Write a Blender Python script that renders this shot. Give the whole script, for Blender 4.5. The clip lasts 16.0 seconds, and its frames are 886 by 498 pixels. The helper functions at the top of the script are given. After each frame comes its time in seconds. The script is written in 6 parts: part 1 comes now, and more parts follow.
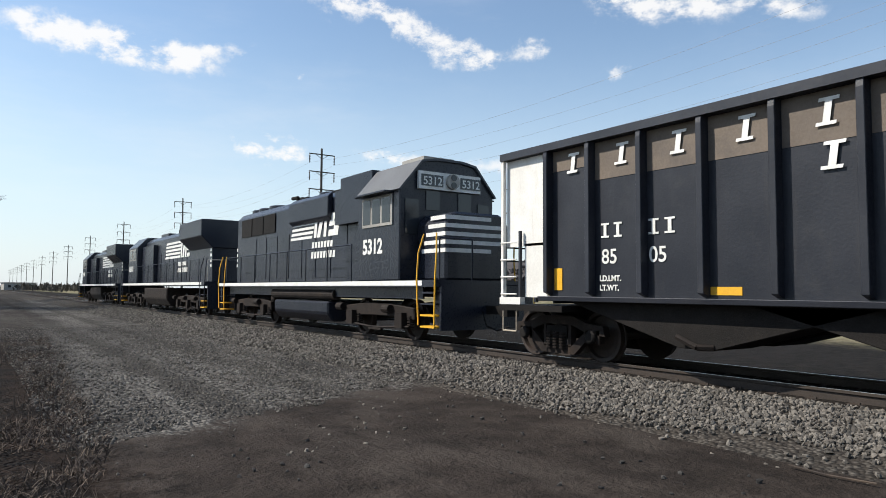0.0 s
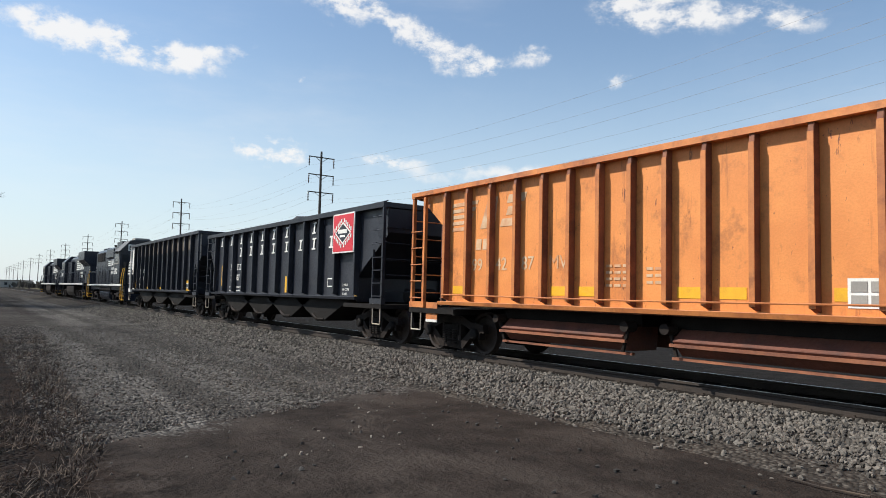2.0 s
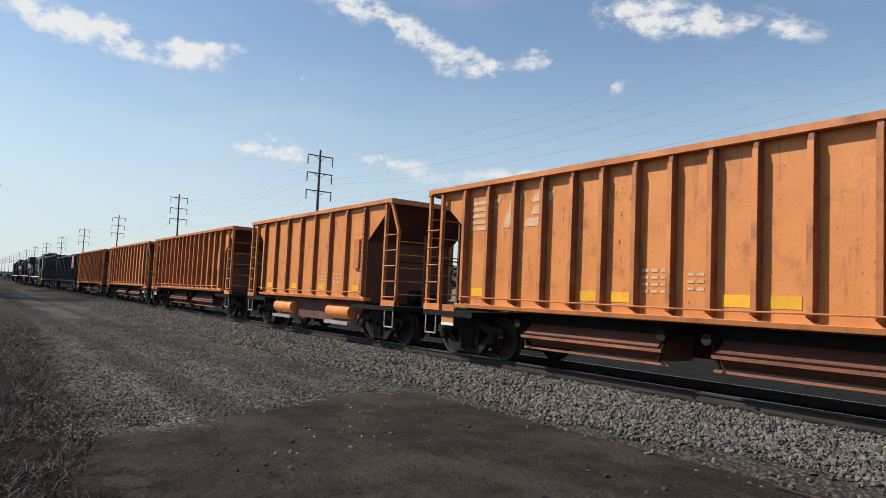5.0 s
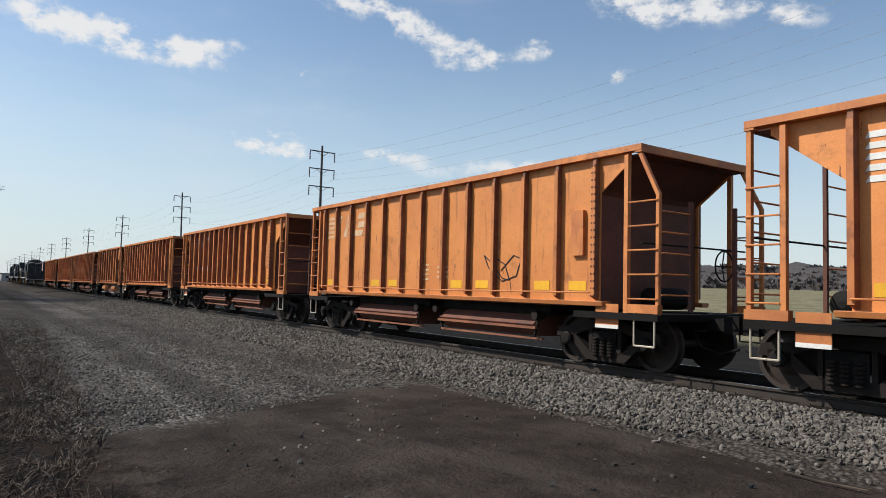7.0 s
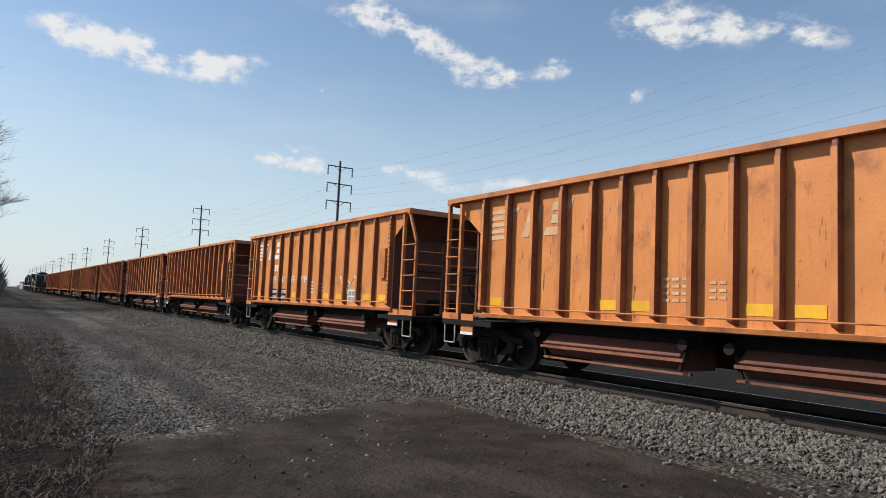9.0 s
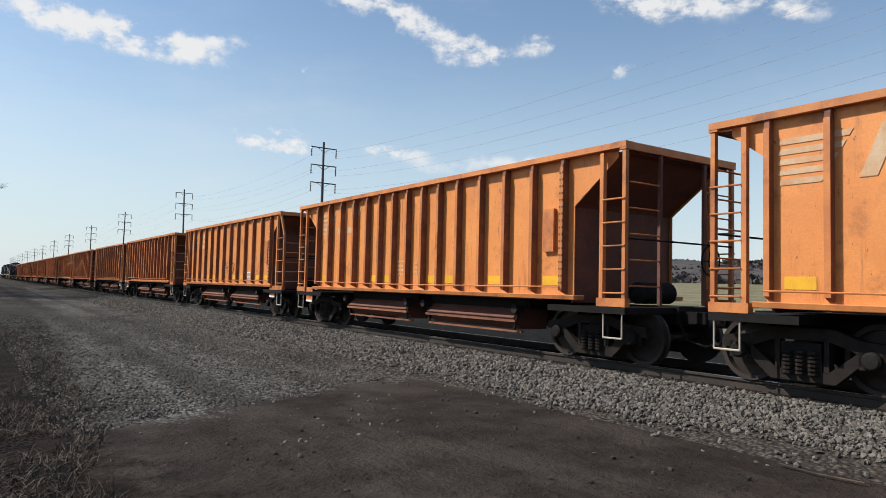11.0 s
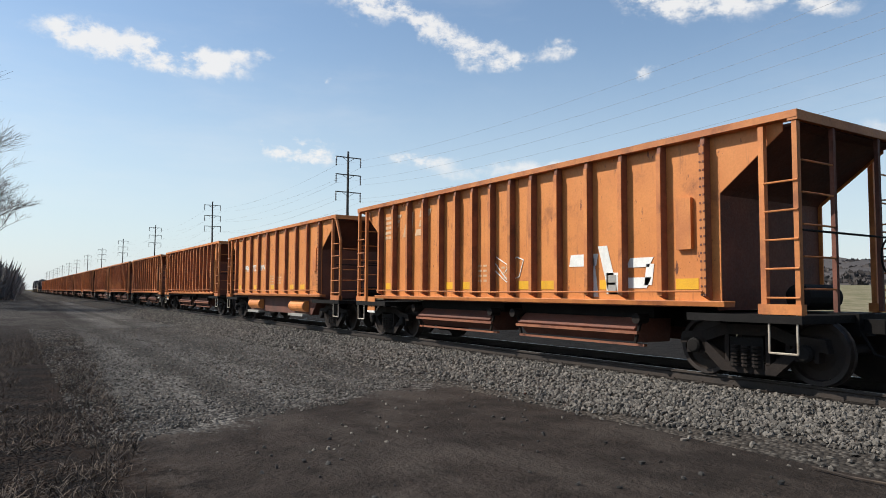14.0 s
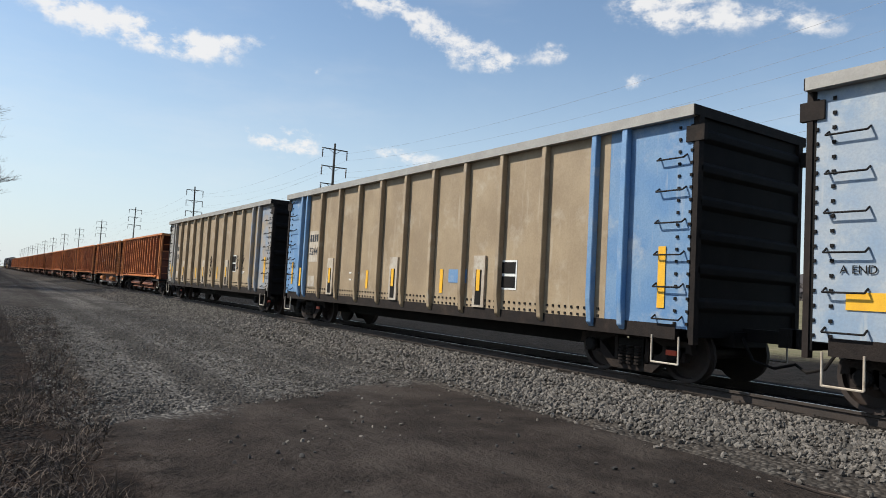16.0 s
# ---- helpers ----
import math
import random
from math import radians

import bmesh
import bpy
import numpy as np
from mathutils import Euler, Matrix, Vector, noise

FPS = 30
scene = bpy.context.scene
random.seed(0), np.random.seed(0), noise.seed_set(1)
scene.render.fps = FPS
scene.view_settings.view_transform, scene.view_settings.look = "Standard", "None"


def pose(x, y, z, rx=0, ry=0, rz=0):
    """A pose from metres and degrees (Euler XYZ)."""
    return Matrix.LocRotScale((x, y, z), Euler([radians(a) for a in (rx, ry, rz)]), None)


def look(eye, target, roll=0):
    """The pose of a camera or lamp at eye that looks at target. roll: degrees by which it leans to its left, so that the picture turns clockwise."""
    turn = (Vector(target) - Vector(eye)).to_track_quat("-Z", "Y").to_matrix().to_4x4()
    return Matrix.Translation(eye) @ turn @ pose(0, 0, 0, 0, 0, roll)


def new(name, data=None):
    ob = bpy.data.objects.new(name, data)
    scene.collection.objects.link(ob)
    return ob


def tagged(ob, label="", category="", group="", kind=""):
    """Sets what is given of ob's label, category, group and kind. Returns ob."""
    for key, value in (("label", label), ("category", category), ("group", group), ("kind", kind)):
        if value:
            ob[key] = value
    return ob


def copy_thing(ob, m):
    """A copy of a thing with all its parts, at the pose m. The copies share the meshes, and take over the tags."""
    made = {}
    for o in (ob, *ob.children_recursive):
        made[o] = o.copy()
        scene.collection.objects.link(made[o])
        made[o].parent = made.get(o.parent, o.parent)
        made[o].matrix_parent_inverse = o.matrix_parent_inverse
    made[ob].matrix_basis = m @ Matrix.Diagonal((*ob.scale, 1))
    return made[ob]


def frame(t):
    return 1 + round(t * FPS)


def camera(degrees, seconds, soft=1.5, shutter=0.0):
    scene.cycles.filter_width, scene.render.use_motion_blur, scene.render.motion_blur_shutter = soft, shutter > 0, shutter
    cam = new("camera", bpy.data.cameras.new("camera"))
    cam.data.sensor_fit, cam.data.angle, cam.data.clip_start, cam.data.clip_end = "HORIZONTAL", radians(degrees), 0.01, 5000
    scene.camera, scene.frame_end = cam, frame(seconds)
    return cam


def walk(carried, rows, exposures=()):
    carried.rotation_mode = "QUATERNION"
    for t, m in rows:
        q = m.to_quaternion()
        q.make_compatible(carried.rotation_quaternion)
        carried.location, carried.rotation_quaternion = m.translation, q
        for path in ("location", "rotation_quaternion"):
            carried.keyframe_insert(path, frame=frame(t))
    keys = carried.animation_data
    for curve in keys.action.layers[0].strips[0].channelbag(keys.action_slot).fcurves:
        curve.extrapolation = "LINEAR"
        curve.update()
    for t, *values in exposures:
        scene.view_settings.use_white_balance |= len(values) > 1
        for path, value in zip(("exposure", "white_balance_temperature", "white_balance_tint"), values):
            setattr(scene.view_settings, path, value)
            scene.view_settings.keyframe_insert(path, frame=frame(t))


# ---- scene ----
TRACK_X, SPEED, SECONDS, GROUND = 10.33, 19.0, 16.0, -0.37
CAM_Z = 1.294

cam = camera(65.76, SECONDS, soft=0.9)
# seconds, x, y, z offsets of the hand, yaw, pitch, roll
PATH = [
    (0.0, 0.000, 0.000, 0.000, -34.59, 3.40, -0.36),
    (0.5, -0.017, 0.012, 0.003, -34.21, 3.28, -1.43),
    (1.0, 0.008, 0.011, 0.011, -34.50, 2.94, -2.19),
    (1.5, 0.002, 0.005, 0.011, -35.21, 3.60, -1.87),
    (2.0, -0.010, -0.006, 0.001, -34.83, 3.83, -1.37),
    (2.5, 0.004, -0.023, 0.003, -34.54, 3.87, -1.37),
    (3.0, 0.052, 0.018, 0.020, -35.02, 4.53, -2.94),
    (3.5, 0.011, -0.003, 0.001, -34.97, 5.32, -2.37),
    (6.0, 0.021, -0.014, 0.000, -35.44, 3.14, -2.55),
    (6.5, 0.005, -0.019, -0.007, -35.26, 3.55, -1.48),
    (7.0, 0.008, -0.014, -0.006, -34.77, 3.37, -1.51),
    (7.5, -0.007, -0.017, -0.023, -34.24, 3.10, -1.28),
    (8.0, 0.023, -0.002, -0.009, -33.88, 3.00, -2.17),
    (8.5, 0.059, 0.023, 0.004, -33.02, 4.41, -1.50),
    (9.0, 0.034, -0.065, -0.011, -33.50, 4.70, -2.58),
    (11.5, 0.022, -0.040, -0.021, -34.61, 2.85, -1.13),
    (12.0, 0.035, -0.017, -0.018, -34.24, 3.49, -0.78),
    (12.5, 0.000, -0.051, -0.032, -33.03, 3.71, -0.77),
    (13.0, 0.019, -0.064, -0.019, -32.85, 3.38, -0.26),
    (13.5, 0.042, -0.069, -0.011, -32.41, 3.52, 0.52),
    (14.0, 0.030, -0.089, -0.020, -32.36, 3.56, -0.33),
    (14.5, 0.037, -0.067, -0.030, -32.73, 2.79, -1.20),
    (15.0, 0.042, -0.075, -0.018, -32.55, 3.15, -0.35),
    (15.5, 0.035, -0.089, -0.019, -33.50, 3.63, -2.00),
    (16.0, 0.010, -0.065, -0.019, -34.05, 3.41, -3.15),
]
walk(cam, [(t, pose(x, y, CAM_Z + z, 90 + p, r, w)) for t, x, y, z, w, p, r in PATH],
     [(0, 0.36), (3, 0.19), (6, 0.10), (9, 0.10), (11.5, 0.16), (16, 0.2)])

# ---- light ----
SUN_AZ, SUN_EL = -52.0, 44.0          # degrees from the track's way, towards the left; height

sun = new("sun", bpy.data.lights.new("sun", "SUN"))
sun.data.energy, sun.data.angle, sun.data.color = 5.0, radians(0.55), (1.0, 0.95, 0.86)
sun_way = Vector((math.sin(radians(SUN_AZ)) * math.cos(radians(SUN_EL)), math.cos(radians(SUN_AZ)) * math.cos(radians(SUN_EL)), math.sin(radians(SUN_EL))))
sun.matrix_basis = look(sun_way * 50, (0, 0, 0))


class Nodes:
    """A small writer for node trees."""

    def __init__(self, tree):
        self.tree = tree
        tree.nodes.clear()

    def add(self, kind, **values):
        n = self.tree.nodes.new(kind)
        for key, v in values.items():
            if key == "op":
                n.operation = v
            elif key == "blend":
                n.blend_type = v
        return n

    def put(self, socket, v):
        if isinstance(v, bpy.types.NodeSocket):
            self.tree.links.new(v, socket)
        elif v is not None:
            socket.default_value = v

    def math(self, op, a, b=None, c=None, clamp=False):
        n = self.add("ShaderNodeMath", op=op)
        n.use_clamp = clamp
        for s, v in zip(n.inputs, (a, b, c)):
            self.put(s, v)
        return n.outputs[0]

    def mix(self, f, a, b, blend="MIX"):
        n = self.tree.nodes.new("ShaderNodeMixRGB")
        n.blend_type = blend
        for s, v in zip(n.inputs, (f, a, b)):
            self.put(s, (*v, 1) if isinstance(v, tuple) and len(v) == 3 else v)
        return n.outputs[0]

    def ramp(self, v, lo, hi, a=0.0, b=1.0):
        n = self.tree.nodes.new("ShaderNodeMapRange")
        n.interpolation_type = "SMOOTHSTEP"
        for s, w in zip(n.inputs, (v, lo, hi, a, b)):
            self.put(s, w)
        return n.outputs[0]

    def noise(self, co, scale, detail=4.0, rough=0.55, stretch=None):
        if stretch:
            m = self.tree.nodes.new("ShaderNodeMapping")
            self.put(m.inputs[0], co)
            m.inputs[3].default_value = stretch
            co = m.outputs[0]
        n = self.tree.nodes.new("ShaderNodeTexNoise")
        self.put(n.inputs["Vector"], co)
        n.inputs["Scale"].default_value, n.inputs["Detail"].default_value, n.inputs["Roughness"].default_value = scale, detail, rough
        return n.outputs[0]

    def voronoi(self, co, scale, feature="F1", out=0):
        n = self.tree.nodes.new("ShaderNodeTexVoronoi")
        n.feature = feature
        self.put(n.inputs["Vector"], co)
        n.inputs["Scale"].default_value = scale
        return n.outputs[out]


# sky with fair-weather clouds: azimuth, height, half width, half height, lean, weight (degrees)
CLOUDS = [
    (3.2, 18.6, 2.6, 0.8, -0.10, 0.9), (8.2, 18.1, 3.9, 1.05, -0.08, 1.25), (13.2, 17.6, 3.0, 0.9, -0.05, 0.95), (17.2, 18.6, 2.4, 0.5, 0.15, 0.7),
    (26.0, 23.1, 2.6, 1.3, -0.1, 1.1), (30.5, 21.9, 3.0, 1.0, -0.6, 1.0), (35.6, 19.6, 2.6, 0.95, -0.4, 1.0), (38.4, 18.7, 1.4, 0.6, 0.1, 0.8), (42.2, 19.4, 1.5, 0.7, 0.1, 0.95),
    (49.5, 22.6, 2.4, 1.1, -0.15, 0.95), (52.0, 22.9, 2.8, 1.4, -0.2, 1.0), (56.0, 21.5, 2.2, 0.9, -0.1, 0.9), (61.0, 20.9, 2.9, 1.0, -0.25, 1.05), (49.0, 17.6, 1.3, 0.4, 0.0, 0.75),
    (20.2, 11.5, 2.6, 0.9, -0.15, 1.7), (30.0, 11.0, 2.6, 0.6, -0.05, 1.0), (34.5, 9.9, 7.5, 0.7, 0.05, 0.5), (42.5, 10.2, 4.0, 0.6, 0.0, 0.5), (66.0, 11.5, 2.5, 0.8, 0.0, 0.7),
    (22.6, 17.0, 0.7, 0.25, 0.0, 0.7), (-14.0, 21.0, 5.0, 1.2, 0.1, 0.9), (82.0, 17.0, 5.0, 1.3, 0.0, 0.9), (110.0, 24.0, 6.0, 1.5, 0.0, 0.9), (160.0, 20.0, 7.0, 1.5, 0.0, 0.9), (-60.0, 16.0, 6.0, 1.2, 0.0, 0.9), (-120.0, 22.0, 7.0, 1.6, 0.0, 0.9),
]


def make_sky():
    world = bpy.data.worlds.new("sky")
    scene.world = world
    world.use_nodes = True
    w = Nodes(world.node_tree)
    sky = w.add("ShaderNodeTexSky")
    sky.sky_type, sky.sun_disc = "NISHITA", False
    sky.sun_elevation, sky.sun_rotation = radians(SUN_EL), radians(SUN_AZ)
    sky.air_density, sky.dust_density, sky.ozone_density, sky.altitude = 1.2, 0.4, 1.8, 50
    co = w.add("ShaderNodeTexCoord").outputs["Generated"]
    sep = w.add("ShaderNodeSeparateXYZ")
    w.put(sep.inputs[0], co)
    warp = w.noise(co, 9.0, 5.0, 0.6)
    warp2 = w.noise(co, 26.0, 5.0, 0.65)
    az = w.math("MULTIPLY", w.math("ARCTAN2", sep.outputs[0], sep.outputs[1]), 57.2958)
    el = w.math("MULTIPLY", w.math("ARCSINE", sep.outputs[2]), 57.2958)
    az = w.math("ADD", az, w.math("MULTIPLY", w.math("SUBTRACT", warp2, 0.5), 4.5))
    el = w.math("ADD", el, w.math("ADD", w.math("MULTIPLY", w.math("SUBTRACT", warp, 0.5), 2.0), w.math("MULTIPLY", w.math("SUBTRACT", w.noise(co, 40.0, 6.0, 0.65), 0.5), 1.6)))
    total = None
    for a, e, ra, re, lean, weight in CLOUDS:
        da = w.math("SUBTRACT", az, a)
        de = w.math("SUBTRACT", w.math("SUBTRACT", el, e), w.math("MULTIPLY", da, lean))
        q = w.math("ADD", w.math("POWER", w.math("ABSOLUTE", w.math("DIVIDE", da, ra)), 2.0), w.math("POWER", w.math("ABSOLUTE", w.math("DIVIDE", de, re)), 2.0))
        blob = w.math("MULTIPLY", w.math("POWER", 2.718, w.math("MULTIPLY", q, -0.75)), weight)
        total = blob if total is None else w.math("ADD", total, blob)
    fluff = w.noise(co, 22.0, 9.0, 0.62, (1, 1, 1.7))
    body = w.math("MINIMUM", total, 1.15)
    cover = w.ramp(w.math("MULTIPLY", body, w.ramp(fluff, 0.30, 0.68, 0.1, 1.2)), 0.16, 1.05, 0.0, 0.9)
    thin = w.ramp(w.noise(co, 2.2, 6.0, 0.6, (1, 1, 4)), 0.45, 0.8, 0.0, 0.22)
    cover = w.math("MAXIMUM", cover, thin)
    haze = w.math("MULTIPLY", w.ramp(el, -2.0, 22.0, 1.0, 0.0), 0.78)
    colour = w.mix(haze, sky.outputs[0], (SKY_CLOUD * 0.70, SKY_CLOUD * 0.83, SKY_CLOUD * 0.95))
    colour = w.mix(cover, colour, (SKY_CLOUD, SKY_CLOUD * 0.99, SKY_CLOUD * 0.98))
    back = w.add("ShaderNodeBackground")
    w.put(back.inputs[0], colour)
    back.inputs[1].default_value = 0.121
    out = w.add("ShaderNodeOutputWorld")
    w.put(out.inputs[0], back.outputs[0])


SKY_CLOUD = 6.6
make_sky()


# ---- materials ----
def surface(name, a, b, scale=3.0, rough=0.6, metal=0.0, bump=0.0, fine=40.0, dirt=None, streak=0.0, dirt_amount=0.5, random_tint=0.12, stretch=None, island=False, spec=0.5):
    """Two paint tones mottled at two scales, with grime or rust in patches and runs, and fine relief."""
    m = bpy.data.materials.new(name)
    m.use_nodes = True
    w = Nodes(m.node_tree)
    info = w.add("ShaderNodeObjectInfo")
    rnd = w.add("ShaderNodeNewGeometry").outputs["Random Per Island"] if island else info.outputs["Random"]
    co = w.add("ShaderNodeTexCoord").outputs["Object"]
    shift = w.add("ShaderNodeVectorMath", op="ADD")
    comb = w.add("ShaderNodeCombineXYZ")
    for i, k in enumerate((37.0, 91.0, 53.0)):
        w.put(comb.inputs[i], w.math("MULTIPLY", info.outputs["Random"], k))
    w.put(shift.inputs[0], co)
    w.put(shift.inputs[1], comb.outputs[0])
    co = shift.outputs[0]
    big = w.noise(co, scale, 5.0, 0.6, stretch)
    small = w.noise(co, fine, 4.0, 0.6)
    col = w.mix(w.ramp(big, 0.3, 0.7), a, b)
    col = w.mix(w.ramp(small, 0.35, 0.7, 0.0, 0.25), col, tuple(c * 0.6 for c in a))
    rough_out = w.ramp(small, 0.2, 0.8, max(rough - 0.12, 0.05), min(rough + 0.12, 1.0))
    if dirt:
        spots = w.ramp(w.noise(co, 1.6, 8.0, 0.7), 0.62 - 0.2 * dirt_amount, 0.78 - 0.12 * dirt_amount)
        if streak:
            runs = w.ramp(w.noise(co, 2.4, 6.0, 0.65, (1.0, 2.6, 0.28)), 0.56, 0.72)
            spots = w.math("MAXIMUM", spots, w.math("MULTIPLY", runs, streak))
        spots = w.math("MULTIPLY", spots, dirt_amount, clamp=True)
        col = w.mix(spots, col, dirt)
    if dirt and streak > 0.8:
        worn = w.ramp(w.noise(co, 4.2, 7.0, 0.7, (1.0, 2.2, 0.5)), 0.615, 0.665, 0.0, 0.9)
        where = w.ramp(w.noise(co, 0.55, 3.0, 0.5), 0.42, 0.56)
        chips = w.ramp(w.noise(co, 9.0, 6.0, 0.65, (1.0, 1.3, 0.8)), 0.66, 0.70, 0.0, 0.8)
        col = w.mix(w.math("MAXIMUM", w.math("MULTIPLY", worn, where), chips), col, tuple(c * 0.8 for c in dirt))
    if random_tint:
        k = w.ramp(rnd, 0.0, 1.0, 1.0 - random_tint, 1.0 + random_tint)
        col = w.mix(1.0, col, w.mix(0.0, k, k), "MULTIPLY")
    bs = w.add("ShaderNodeBsdfPrincipled")
    w.put(bs.inputs["Base Color"], col)
    w.put(bs.inputs["Roughness"], rough_out)
    bs.inputs["Metallic"].default_value = metal
    bs.inputs["Specular IOR Level"].default_value = spec
    if bump:
        bn = w.add("ShaderNodeBump")
        bn.inputs["Strength"].default_value = bump
        bn.inputs["Distance"].default_value = 0.02
        w.put(bn.inputs["Height"], w.math("ADD", w.math("MULTIPLY", big, 0.6), small))
        w.put(bs.inputs["Normal"], bn.outputs[0])
    out = w.add("ShaderNodeOutputMaterial")
    w.put(out.inputs[0], bs.outputs[0])
    return m


